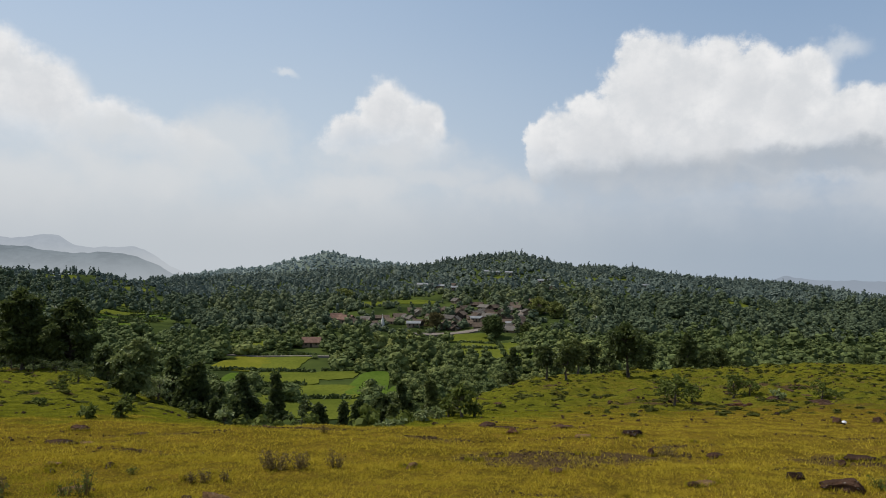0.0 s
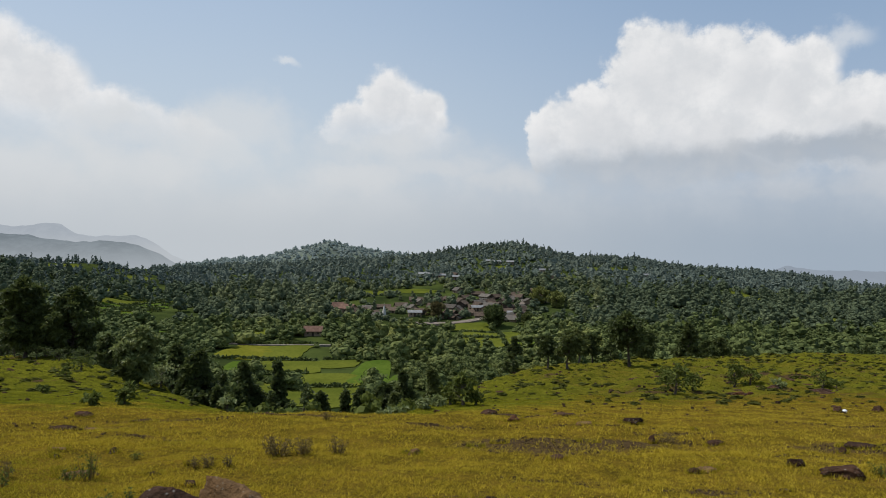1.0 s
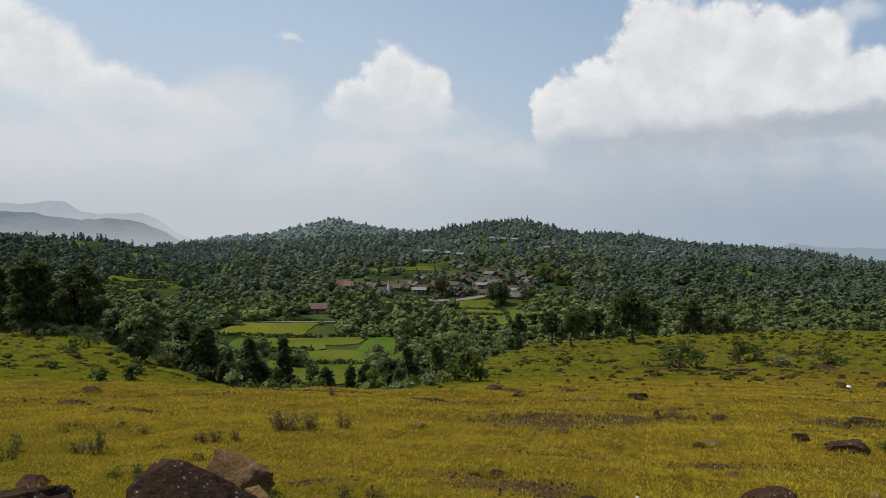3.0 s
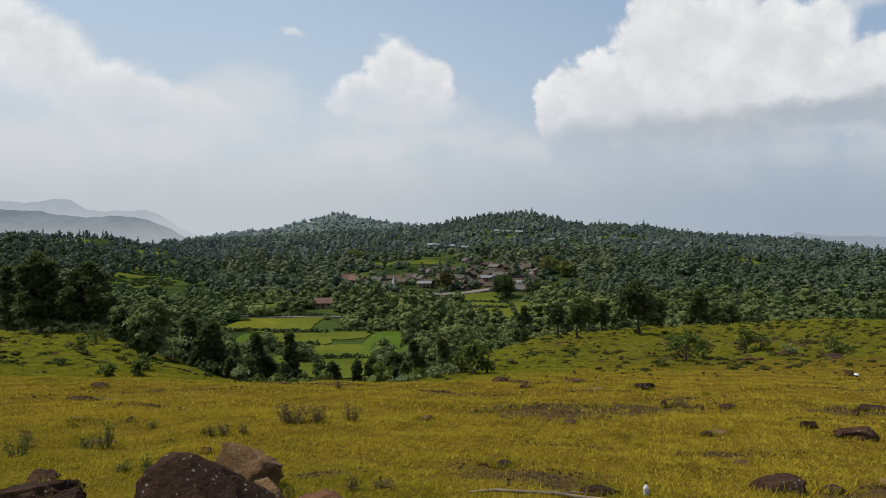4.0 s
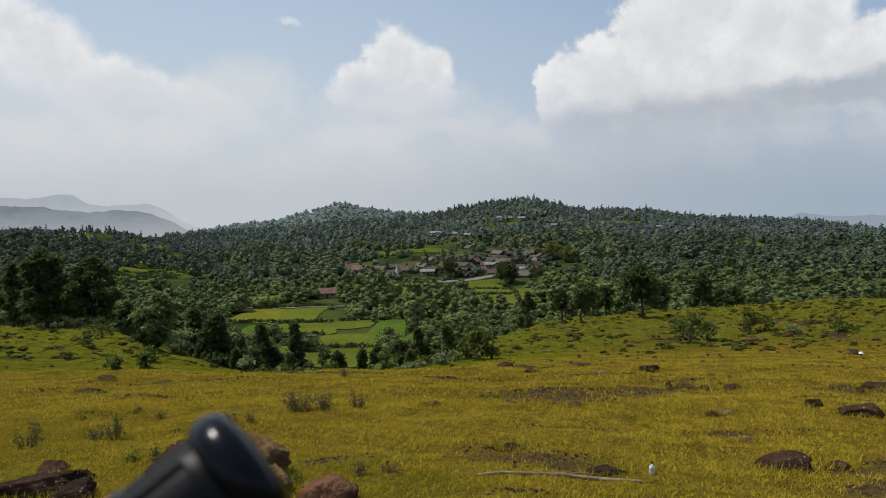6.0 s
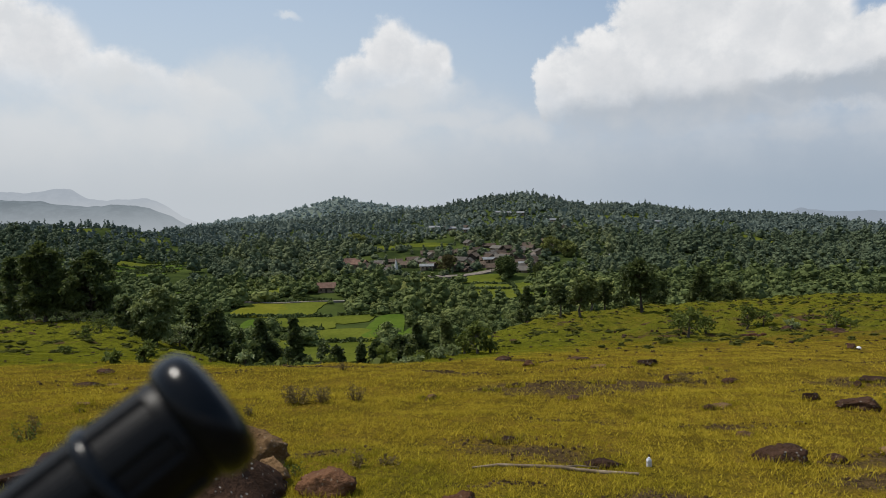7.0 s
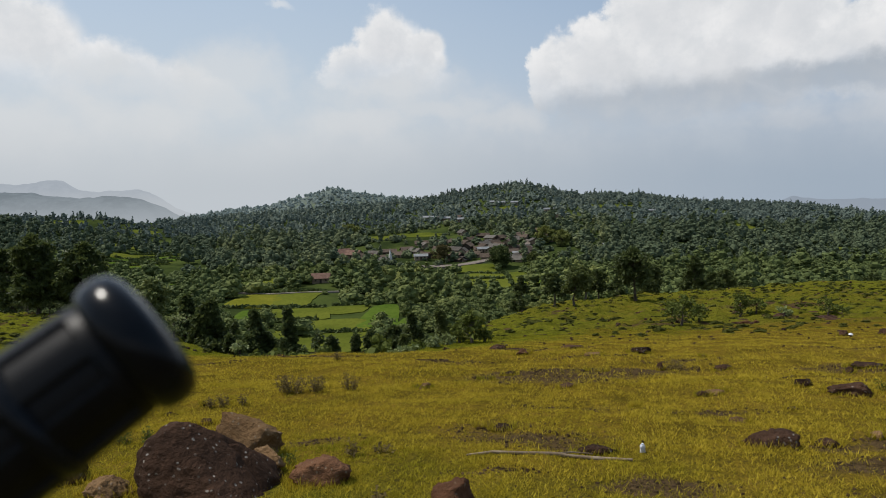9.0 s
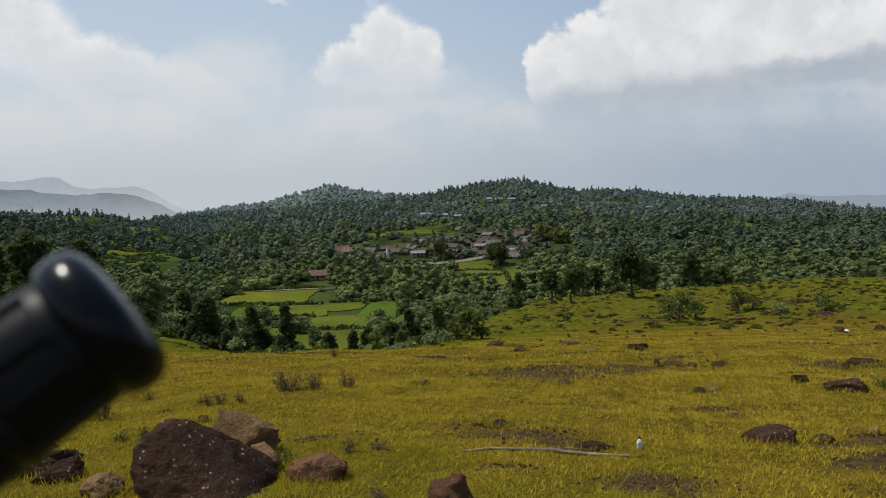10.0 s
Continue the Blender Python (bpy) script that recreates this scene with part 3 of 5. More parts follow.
def woods(name, spots, kinds, mat, label, seed, stretch=1.0):
    """Many trees as one object: spots are rows of x, y, scale, slimness, tint."""
    rng = np.random.default_rng(seed)
    quads, tints = [], []
    for x, y, s, tall, tint in spots:
        q = kinds[rng.integers(len(kinds))]
        a = rng.uniform(0, 6.28)
        c, n = math.cos(a), math.sin(a)
        turn = np.array([[c, n, 0], [-n, c, 0], [0, 0, 1.0]]) * np.array([s, s, s * tall])
        quads.append((q @ turn) * np.array([stretch, 1, 1]) + np.array([x, y, gz(x, y)]))
        tints.append(np.full(len(q) * 4, tint))
    v = np.concatenate(quads).reshape(-1, 3)
    ob = mesh_object(name, v, np.arange(len(v)).reshape(-1, 4), mat, tint=np.concatenate(tints))
    return tagged(ob, label, "woods", kind="stuff")


def in_view(x, y, edge=0.78):
    return np.abs(x) < edge * y + 8


def near_any(x, y, patches, grow=1.0):
    hit = np.zeros_like(x, bool)
    for cx, cy, rx, ry in patches:
        hit |= ((x - cx) / (rx * grow)) ** 2 + ((y - cy) / (ry * grow)) ** 2 < 1
    return hit


# open places in the woods: centre and half sizes
FIELDS = [(-85.7, 299.5, 9.6, 17.5), (-69.7, 304, 8.2, 20), (-60.8, 267, 13.5, 12), (-44.5, 242, 14, 10), (-42, 275, 7.2, 9), (-26.6, 258, 6.2, 21), (-40, 218, 12.5, 12), (-95.7, 353, 5.5, 12),
          (-106, 334, 8.5, 6), (17.3, 396, 10.5, 10), (20, 348, 10.5, 25), (37, 352, 6, 24), (-15.8, 245, 3, 9), (40, 335, 5, 6), (-79, 257, 5, 15), (-62, 224, 8, 10)]
GLADES = [(-33, 531, 33, 14), (60, 628, 17, 5), (164, 675, 28, 12), (-227, 475, 15, 7), (-199, 426, 15, 12), (-194, 386, 8, 11), (-338, 598, 22, 10), (-268, 592, 17, 11), (-234, 625, 6, 10), (197, 493, 6, 7), (238, 535, 12, 16), (242, 500, 15, 6),
          (-215, 452, 16, 7), (-160, 362, 12, 7), (245, 440, 12, 6), (-420, 600, 26, 12), (-240, 510, 22, 7), (30, 560, 12, 8), (100, 600, 7, 4), (285, 560, 16, 5), (150, 560, 9, 7), (-120, 480, 10, 6)]
# open terraced slope
TERRACES = [(-206, 432, 34, 62)]
VILLAGE = (2, 458, 82, 62)


def scatter(rng, x0, x1, y0, y1, gap):
    nx, ny = int((x1 - x0) / gap), int((y1 - y0) / gap)
    x, y = np.meshgrid(x0 + (np.arange(nx) + 0.5) * gap, y0 + (np.arange(ny) + 0.5) * gap)
    x = x.ravel() + rng.uniform(-0.48, 0.48, nx * ny) * gap
    y = y.ravel() + rng.uniform(-0.48, 0.48, nx * ny) * gap
    return x, y


def plant_woods():
    rng = np.random.default_rng(7)
    fine = [clump_crown(rng, h, w, 8, 44, 0.20, 0.85, 2, 0.14, 0.74) for h, w in ((5.2, 5.4), (6.2, 5.0), (4.4, 5.8), (7.4, 4.6), (3.2, 4.4))]
    mid = [clump_crown(rng, h, w, 6, 14, 0.27, 0.85, 2, 0.14, 0.84) for h, w in ((5.2, 5.6), (6.5, 5.2), (4.4, 6.0), (8.0, 4.2), (3.0, 4.6))]
    coarse = [clump_crown(rng, h, w, 5, 3, 0.50, 0.85, 1, 0.12) for h, w in ((5.0, 5.6), (6.5, 4.6), (4.0, 6.0))]
    slim = [clump_crown(rng, h, w, 5, 3, 0.44, 1.1, 1, 0.25) for h, w in ((8.0, 3.0), (7.0, 3.4), (9.5, 2.8))]

    def sizes(n):
        return 0.55 + 1.15 * rng.random(n) ** 2.2

    # valley floor and flank
    x, y = scatter(rng, -330, 330, 105, 400, 5.7)
    keep = in_view(x, y) & ~near_any(x, y, FIELDS, 1.12) & ~near_any(x, y, GLADES) & (~near_any(x, y, TERRACES) | (rng.random(len(x)) < 0.10)) & (rng.random(len(x)) < 0.86)
    keep &= ~near_any(x, y, [VILLAGE]) | (rng.random(len(x)) < 0.20)
    keep &= noise_field(x, y, 38.0) > 0.22
    keep &= ~near_any(x, y, [(12, 402, 36, 14), (-42, 408, 30, 20), (-65, 338, 9, 18), (38, 408, 16, 12), (12, 384, 26, 22)]) | (rng.random(len(x)) < 0.05)
    keep &= ~((y < 212) & (x / y > -0.36) & (x / y < -0.08))
    keep &= ~near_any(x, y, [(-36, 400, 9, 24), (-34, 372, 6, 14)])
    keep &= ~((y < 205) & (x / y > 0.14))
    keep &= ~near_any(x, y, [(-72, 292, 27, 44), (-36, 248, 20, 26)]) | (rng.random(len(x)) < 0.07)
    keep &= ~near_any(x, y, [(24, 322, 20, 26), (44, 350, 10, 26)]) | (rng.random(len(x)) < 0.22)
    x, y = x[keep], y[keep]
    lush = noise_field(x + 300, y, 60.0)
    # pale tint cut on both flanks: cloud shade put into the leaf tone
    spots = np.stack([x, y, sizes(len(x)) * 1.2, rng.uniform(0.7, 1.05, len(x)), np.clip(0.25 + lush * 1.2 - 0.4, 0.2, 1) * rng.random(len(x)) ** 1.5 * np.where((x > 0.24 * y) | (x < -0.34 * y), 0.12, 1.0)], 1)
    near = y < 270
    woods("valley_woods", spots[near], fine, LEAF_WOOD, "dense mixed green broadleaf trees in the valley", 1)
    woods("village_woods", spots[~near], mid, LEAF_WOOD, "dense mixed green trees round the fields and village", 2)

    # the wooded hill and the ridge beside it
    x, y = scatter(rng, -560, 640, 400, 840, 5.8)
    keep = in_view(x, y, 0.70) & ((x > -0.43 * y) | (y < 680)) & ~near_any(x, y, GLADES) & (~near_any(x, y, TERRACES) | (rng.random(len(x)) < 0.10)) & ~near_any(x, y, FIELDS) & (rng.random(len(x)) < np.where(x > 0.2 * y, 0.97, 0.88))
    keep &= ~near_any(x, y, [VILLAGE]) | (rng.random(len(x)) < 0.22)
    keep &= noise_field(x, y, 70.0) > np.where(x < -0.36 * y, 0.24, 0.08)
    x, y = x[keep], y[keep]
    lush = noise_field(x + 300, y, 80.0)
    # flanks again lose their pale tint to stand for cloud shade
    spots = np.stack([x, y, sizes(len(x)) * np.where(y > 560, 0.80, 1.1), rng.uniform(0.75, 1.2, len(x)), np.clip(0.35 + lush * 1.1 - 0.4, 0.3, 1) * rng.random(len(x)) ** 1.5 * np.where((x > 0.24 * y) | (x < -0.34 * y), 0.12, 1.0)], 1)
    low = y < 560
    woods("slope_woods", spots[low], mid, LEAF_SLOPE_HAZED, "dense dark green trees on the hillside", 3)
    woods("ridge_woods", spots[~low], coarse, LEAF_RIDGE_HAZED, "low green trees covering the hilltop", 4)
    pick = (rng.random(len(x)) < np.where((y > 740) | (x < -0.36 * y), 0.22, 0.06)) & (y > 470)
    tall = spots[pick] * np.array([1, 1, 0, 0, 0.5]) + np.stack([0 * x[pick], 0 * x[pick], rng.uniform(0.6, 1.1, pick.sum()), rng.uniform(0.8, 1.15, pick.sum()), 0 * x[pick]], 1)
    woods("ridge_tree_row", tall, slim, LEAF_RIDGE_HAZED, "tall slim trees standing out along the ridges", 9)

    # the hill behind, its leaf colour paled to stand for haze
    x, y = scatter(rng, -520, 120, 940, 1235, 8.0)
    keep = (x > -0.43 * y) & (x < 0.05 * y) & (rng.random(len(x)) < 0.9)
    x, y = x[keep], y[keep]
    spots = np.stack([x, y, sizes(len(x)) * 1.1, rng.uniform(0.6, 1.1, len(x)), np.zeros(len(x))], 1)
    woods("distant_woods", spots, coarse, LEAF_FAR_HAZED, "trees on a distant hill, coloured pale grey-green for haze", 5)


def noise_field(x, y, size):
    """Smooth uneven values from 0 to 1."""
    v = ripple(x, y, size * 2.1, 5.0) + 0.6 * ripple(x + 77, y - 31, size, 9.0)
    return np.clip(0.5 + 0.32 * v, 0, 1)


plant_woods()


# ---- fields ----
def field(cx, cy, rx, ry, mat, label, turn, seed):
    """A small field: a slightly raised uneven sheet with a thick edge, laid on the ground."""
    rng = np.random.default_rng(seed)
    n, rings = 28, 5
    c, s = math.cos(radians(turn)), math.sin(radians(turn))
    wob = 1 + 0.10 * np.sin(np.arange(n) * 2 * math.pi / n * 3 + rng.uniform(0, 6)) + rng.uniform(-0.05, 0.05, n)
    verts, faces = [], []
    top = max(gz(cx, cy), 0.25 * (gz(cx - rx, cy) + gz(cx + rx, cy) + gz(cx, cy - ry) + gz(cx, cy + ry)))
    for i in range(rings + 1):
        f = min(1.0, 1.0 * (i + 0.3) / (rings - 0.7))
        for k in range(n):
            w = 2 * math.pi * k / n
            q = abs(math.cos(w)) ** 5 + abs(math.sin(w)) ** 5
            u, v = rx * math.cos(w) / q ** 0.2 * f * wob[k], ry * math.sin(w) / q ** 0.2 * f * wob[k]
            x, y = cx + u * c - v * s, cy + u * s + v * c
            z = gz(x, y)
            verts.append((x, y, z - 0.5 if i == rings else z + 0.35))
    for i in range(rings):
        for k in range(n):
            a, b = i * n + k, i * n + (k + 1) % n
            faces.append((a, b, b + n, a + n))
    faces.append(tuple(range(n - 1, -1, -1)))
    ob = mesh_object("crop_field", verts, faces, mat)
    return tagged(ob, label, "field", "terraced fields in the valley")


def plant_fields():
    kinds = {"g": (CROP, "bright green paddy field with a low bund"), "d": (CROP_DEEP, "deep green crop field beside a hedge"), "y": (CROP_GOLD, "yellowing crop field beside green paddies")}
    for i, (f, k) in enumerate(zip(FIELDS, "yggggdggggggdddg")):
        field(f[0], f[1], f[2] * 1.12, f[3] * 1.08, *kinds[k], (i * 37) % 10 - 5, 40 + i)
    for i, (gl, k) in enumerate(zip(GLADES, "gggggdggggggddgdgdggdd")):
        field(gl[0], gl[1], gl[2] * 0.86, gl[3] * 0.8, kinds[k][0], "sunlit grassy clearing among hillside trees" if k != "y" else "yellow-green field above the village", (i * 53) % 16 - 8, 80 + i)


plant_fields()


def hedge(x0, y0, x1, y1, h, seed):
    """A low dark hedge along a field's edge."""
    rng = np.random.default_rng(seed)
    n = int(math.hypot(x1 - x0, y1 - y0) * 9)
    t = rng.random(n)
    p = np.stack([x0 + (x1 - x0) * t + rng.normal(0, 0.5, n), y0 + (y1 - y0) * t + rng.normal(0, 0.5, n), np.zeros(n)], 1)
    p[:, 2] = ground_z(p[:, 0], p[:, 1]) + 0.7 + rng.random(n) * h * (0.6 + 0.4 * np.sin(t * 31 + seed))
    a, b = rng.normal(size=(n, 3)) * 0.32, rng.normal(size=(n, 3)) * 0.32
    v = np.stack([p - a - b, p + a - b, p + a + b, p - a + b], 1).reshape(-1, 3)
    ob = mesh_object("hedge", v, np.arange(len(v)).reshape(-1, 4), LEAF_WOOD, tint=np.zeros(len(v)))
    return tagged(ob, "low dark green hedge on a field bund", "hedge", "hedges between the fields")


for i in range(9):
    hedge(-236 + 3 * (i % 3), 382 + 12.5 * i, -178 - 4 * (i % 2), 380 + 12.5 * i, 1.1, 70 + i)
    field(-208 + 2 * (i % 3), 387.5 + 12.5 * i, 26 - 3 * (i % 2), 4.6, (CROP_DEEP, CROP, CROP_DEEP)[i % 3], "narrow green terrace on the hillside", (i * 5) % 7 - 3, 300 + i)
for i, seg in enumerate([(-96, 281, -52, 282), (-72, 254, -50, 253), (-50, 285, -36, 284), (-58, 230, -30, 231), (9, 374, 32, 375), (30.5, 372, 30.5, 328), (-100, 318, -60, 325), (8, 349, 28, 348), (-220, 463, -205, 464), (-212, 440, -186, 438), (-214, 414, -186, 413)]):
    hedge(*seg, 0.7, i)


# ---- village ----
def house(x, y, turn, length, depth, wall_h, roof_h, roof_mat, wall_mat, label):
    root = new("house")
    bm = bmesh.new()
    l, d = length / 2, depth / 2
    v = [bm.verts.new(p) for p in ((-l, -d, -1.5), (l, -d, -1.5), (l, d, -1.5), (-l, d, -1.5), (-l, -d, wall_h), (l, -d, wall_h), (l, d, wall_h), (-l, d, wall_h), (-l, 0, wall_h + roof_h * 0.93), (l, 0, wall_h + roof_h * 0.93))]
    for q in ((0, 1, 5, 4), (2, 3, 7, 6), (1, 2, 6, 9, 5), (3, 0, 4, 8, 7), (3, 2, 1, 0), (4, 5, 9, 8), (6, 7, 8, 9)):
        bm.faces.new([v[i] for i in q])
    part("wall", bm, wall_mat, root)
    for side in (-1, 1):
        bm = bmesh.new()
        e, o = l + 0.6, d + 0.7
        drop = roof_h * 0.7 / d
        ring = [(-e, 0, wall_h + roof_h), (e, 0, wall_h + roof_h), (e, side * o, wall_h - drop), (-e, side * o, wall_h - drop)]
        up = [bm.verts.new((a, b, c + 0.22)) for a, b, c in ring]
        dn = [bm.verts.new((a, b, c)) for a, b, c in ring]
        bm.faces.new(up)
        bm.faces.new(dn[::-1])
        for i in range(4):
            bm.faces.new([up[i], up[(i + 1) % 4], dn[(i + 1) % 4], dn[i]])
        part("roof_slope", bm, roof_mat, root)
    bm = bmesh.new()
    box(bm, -0.55, 0.55, -d - 0.06, -d + 0.1, -1.4, min(1.9, wall_h - 0.2))
    part("door", bm, TIMBER, root, "dark timber door")
    for s in (-1, 1):
        bm = bmesh.new()
        box(bm, s * l * 0.6 - 0.45, s * l * 0.6 + 0.45, -d - 0.05, -d + 0.1, 0.9, min(1.8, wall_h - 0.2))
        part("window", bm, TIMBER, root, "dark shuttered window")
    root.matrix_basis = pose(x, y, gz(x, y), 0, 0, turn)
    return tagged(root, label, "house", "village houses")


def build_village():
    rng = random.Random(5)
    house(-67.5, 354, 6, 8.8, 5.5, 2.7, 2.0, TILES_RED, PLASTER, "red-tiled farmhouse with mud walls beside the fields")
    house(-71, 448, 25, 10, 7, 3.0, 2.4, TILES_RED, LIME, "red-tiled house with a pale gable wall")
    house(-62, 440, -28, 10, 7, 3.0, 2.3, TILES_RED, PLASTER, "red-tiled mud-walled village house")
    # rows of brown and grey roofs stepping up the slope
    spots = [(-54, 434, -22), (-47, 446, 20), (-38, 452, -15), (-28, 438, 8), (-20, 444, -10), (-12, 438, 5), (-30, 462, 12), (-14, 466, -8), (-4, 472, 6), (-22, 476, 3),
             (2, 454, -24), (10, 462, 20), (18, 452, -18), (26, 462, 24), (34, 452, -20), (14, 474, -14), (24, 478, 16), (34, 474, -22), (42, 466, 18), (44, 480, -12),
             (6, 444, 10), (16, 438, -20), (27, 440, 22), (38, 428, -16), (46, 436, 20), (52, 446, -14), (4, 488, 8), (16, 492, -10), (28, 496, 14), (40, 494, -18), (52, 490, 12),
             (60, 470, -20), (66, 484, 16), (-2, 430, -12), (-46, 428, 30), (56, 504, 8), (70, 510, -14), (8, 512, 10), (24, 512, -8), (62, 530, 20), (36, 417, 18), (44, 420, -12), (51, 425, 10), (43, 411, -20), (30, 431, 12), (22, 427, -8), (12, 431, 15), (5, 425, -6), (-8, 449, 10), (30, 450, -12), (40, 442, 8), (22, 458, -6), (12, 450, 12), (-40, 436, 8), (76, 540, -10), (-6, 585, 4), (12, 592, -6), (90, 560, 12)]
    for i, (x, y, t) in enumerate(spots):
        roof, words = ((TILES, "brown clay-tiled"), (TILES_GREY, "weathered grey-tiled"), (TILES, "brown clay-tiled"))[i % 3]
        wall, stuff = ((PLASTER, "mud walls"), (PLASTER, "mud walls"), (TIMBER, "dark timber walls"))[(i * 7) % 3]
        house(x + rng.uniform(-3.5, 3.5), y + rng.uniform(-4, 4), t + rng.choice((-62, -35, 0, 28, 58)) + rng.uniform(-10, 10), rng.uniform(6, 10), rng.uniform(4.8, 6.6), rng.uniform(1.4, 2.0), rng.uniform(1.4, 2.0), roof, wall, "%s village house with %s" % (words, stuff))
    for x, y, t, l in ((22, 446, 8, 7), (43, 424, -10, 6), (-2, 580, 3, 6), (10, 570, -3, 5), (50, 645, 4, 6), (62, 640, -6, 6), (42, 655, 3, 4), (70, 475, 20, 6), (-18, 612, 0, 9), (88, 600, 0, 8), (190, 640, 5, 9), (105, 452, 0, 5), (-18, 428, 6, 8)):
        house(x, y, t, l, 5.0, 2.4, 1.0, TIN, PLASTER, "small shed with a pale metal roof")


def temple(x, y):
    root = new("temple")
    bm = bmesh.new()
    box(bm, -2.4, 2.4, -2.4, 2.4, -1.5, 3.2)
    bmesh.ops.bevel(bm, geom=bm.edges[:], offset=0.15, segments=1, affect="EDGES")
    part("shrine_room", bm, LIME, root)
    v, f = tube([(0, 0, 3.1), (0, 0, 4.2), (0, 0, 5.8), (0, 0, 7.6), (0, 0, 9.0), (0, 0, 9.9)], [2.1, 2.0, 1.55, 0.95, 0.45, 0.06], 8)
    mesh_object("spire", v, f, LIME, root)
    v, f = tube([(0, 0, 9.8), (0, 0, 10.2), (0, 0, 11.0)], [0.10, 0.28, 0.02], 6)
    mesh_object("finial", v, f, LIME, root)
    root.matrix_basis = pose(x, y, gz(x, y)) @ Matrix.Diagonal((0.62, 0.62, 0.95, 1))
    tagged(root, "small whitewashed village temple with a tapering spire", "temple")


build_village()
temple(-36.5, 419)


def track(points, width, name, label):
    verts, faces = [], []
    for i, (x, y) in enumerate(points):
        a, b = points[max(i - 1, 0)], points[min(i + 1, len(points) - 1)]
        d = Vector((b[0] - a[0], b[1] - a[1], 0)).normalized()
        n = Vector((-d.y, d.x, 0)) * width * (0.45 + 0.1 * math.sin(i * 2.3))
        for s, dz in ((1, -0.6), (1, 0.7), (-1, 0.7), (-1, -0.6)):
            px, py = x + s * n.x, y + s * n.y
            verts.append((px, py, gz(px, py) + dz))
    for i in range(len(points) - 1):
        for k in range(3):
            a = i * 4 + k
            faces.append((a, a + 1, a + 5, a + 4))
    ob = mesh_object(name, verts, faces, TRACK)
    tagged(ob, label, "road", kind="structure")


track([(-16, 404), (-6, 408), (4, 408), (14, 411), (24, 416), (32, 426), (35, 438), (40, 450), (50, 462), (58, 480)], 7.0, "road", "pale dirt road into the village")
track([(-125, 324), (-105, 318), (-85, 316), (-66, 318), (-50, 323)], 2.2, "road_field", "narrow pale track along the fields")


# ---- trees and shrubs on the shoulders ----
def leaf_quads(rng, centres, spread, count, size, droop=0.3):
    """Folded leaves in clusters round the centres: quads (n, 4, 3)."""
    out = []
    for c, r in zip(centres, spread):
        d = rng.normal(size=(count, 3))
        d /= np.linalg.norm(d, axis=1)[:, None]
        p = np.asarray(c) + d * r * np.array([1, 1, 0.62]) * rng.random((count, 1)) ** 0.5
        along = d + rng.normal(scale=0.6, size=d.shape)
        along[:, 2] -= droop
        along /= np.linalg.norm(along, axis=1)[:, None]
        side = np.cross(along, np.array([0, 0, 1.0]) + rng.normal(scale=0.5, size=d.shape))
        side /= np.linalg.norm(side, axis=1)[:, None]
        up = np.cross(side, along)
        s = size * rng.uniform(0.6, 1.35, (count, 1))
        out.append(np.stack([p, p + along * s * 0.55 + side * s * 0.33 + up * s * 0.12, p + along * s * 1.1 - up * s * 0.1, p + along * s * 0.5 - side * s * 0.33 + up * s * 0.12], 1))
    return np.concatenate(out)


def tree(x, y, height, width, seed, leaves=LEAF_TEAK, label="", bare=0.22, clusters=26, count=40, size=0.26, name="tree", tint=0.0, lean=0.05, group="trees on the shoulders"):
    rng = np.random.default_rng(seed)
    root = new(name)
    top = np.array([rng.uniform(-lean, lean) * height * 2, rng.uniform(-lean, lean) * height, height * 0.86])
    stem = [np.array([0, 0, -0.5]), np.array([0, 0, 0.02])]
    for i in range(1, 6):
        f = i / 5
        stem.append(top * f + rng.normal(scale=0.022 * height, size=3) * np.array([1, 1, 0]) * (f < 1))
    r0 = 0.020 * height + 0.02
    v, f = tube(stem, [r0 * 1.5, r0 * 1.25] + [r0 * (1 - 0.8 * i / 5) for i in range(1, 6)], 7)
    verts, faces = list(v), list(f)
    tips, spread, limbs = [], [], []
    for i in range(clusters):
        u = bare + (1 - bare) * (i + rng.random()) / clusters
        on = np.array([np.interp(u, np.linspace(0, 1, 6), [p[k] for p in stem[1:]]) for k in range(3)])
        belly = math.sin(math.pi * min(1.0, 0.22 + 0.80 * (u - bare) / (1 - bare))) ** 0.8
        reach = width * 0.5 * belly * rng.uniform(0.35, 1.12)
        a = i * 2.4 + rng.uniform(-0.5, 0.5)
        tip = on + np.array([math.cos(a) * reach, math.sin(a) * reach, reach * rng.uniform(0.15, 0.7)])
        knee = on * 0.5 + tip * 0.5 + np.array([0, 0, -0.06 * reach])
        lv, lf = tube([on, knee, tip], [r0 * 0.42 * (1.1 - u * 0.6), r0 * 0.26, r0 * 0.08], 4)
        if bare > 0.25:
            limbs.append((lv, lf))
        else:
            faces += [tuple(q + len(verts) for q in face) for face in lf]
            verts += lv
        tips += [tip, knee * 0.35 + tip * 0.65]
        spread += [width * rng.uniform(0.075, 0.14), width * rng.uniform(0.06, 0.11)]
    tips.append(top)
    spread.append(width * 0.12)
    trunk = mesh_object("trunk", verts, faces, BARK, root)
    for lv, lf in limbs:
        mesh_object("limb", lv, lf, BARK, trunk)
    q = leaf_quads(rng, tips, spread, count, size).reshape(-1, 3)
    mesh_object("crown", q, np.arange(len(q)).reshape(-1, 4), leaves, root, tint=np.full(len(q), tint))
    root.matrix_basis = pose(x, y, gz(x, y))
    return tagged(root, label, name.replace("_", " "), group)


TEAK = "teak-like tree with a dark uneven crown on grassy slope"
tree(-34.4, 56.0, 7.4, 3.7, 12, label="tall dark broadleaf tree on the green slope", bare=0.10, clusters=56, count=95, size=0.36)
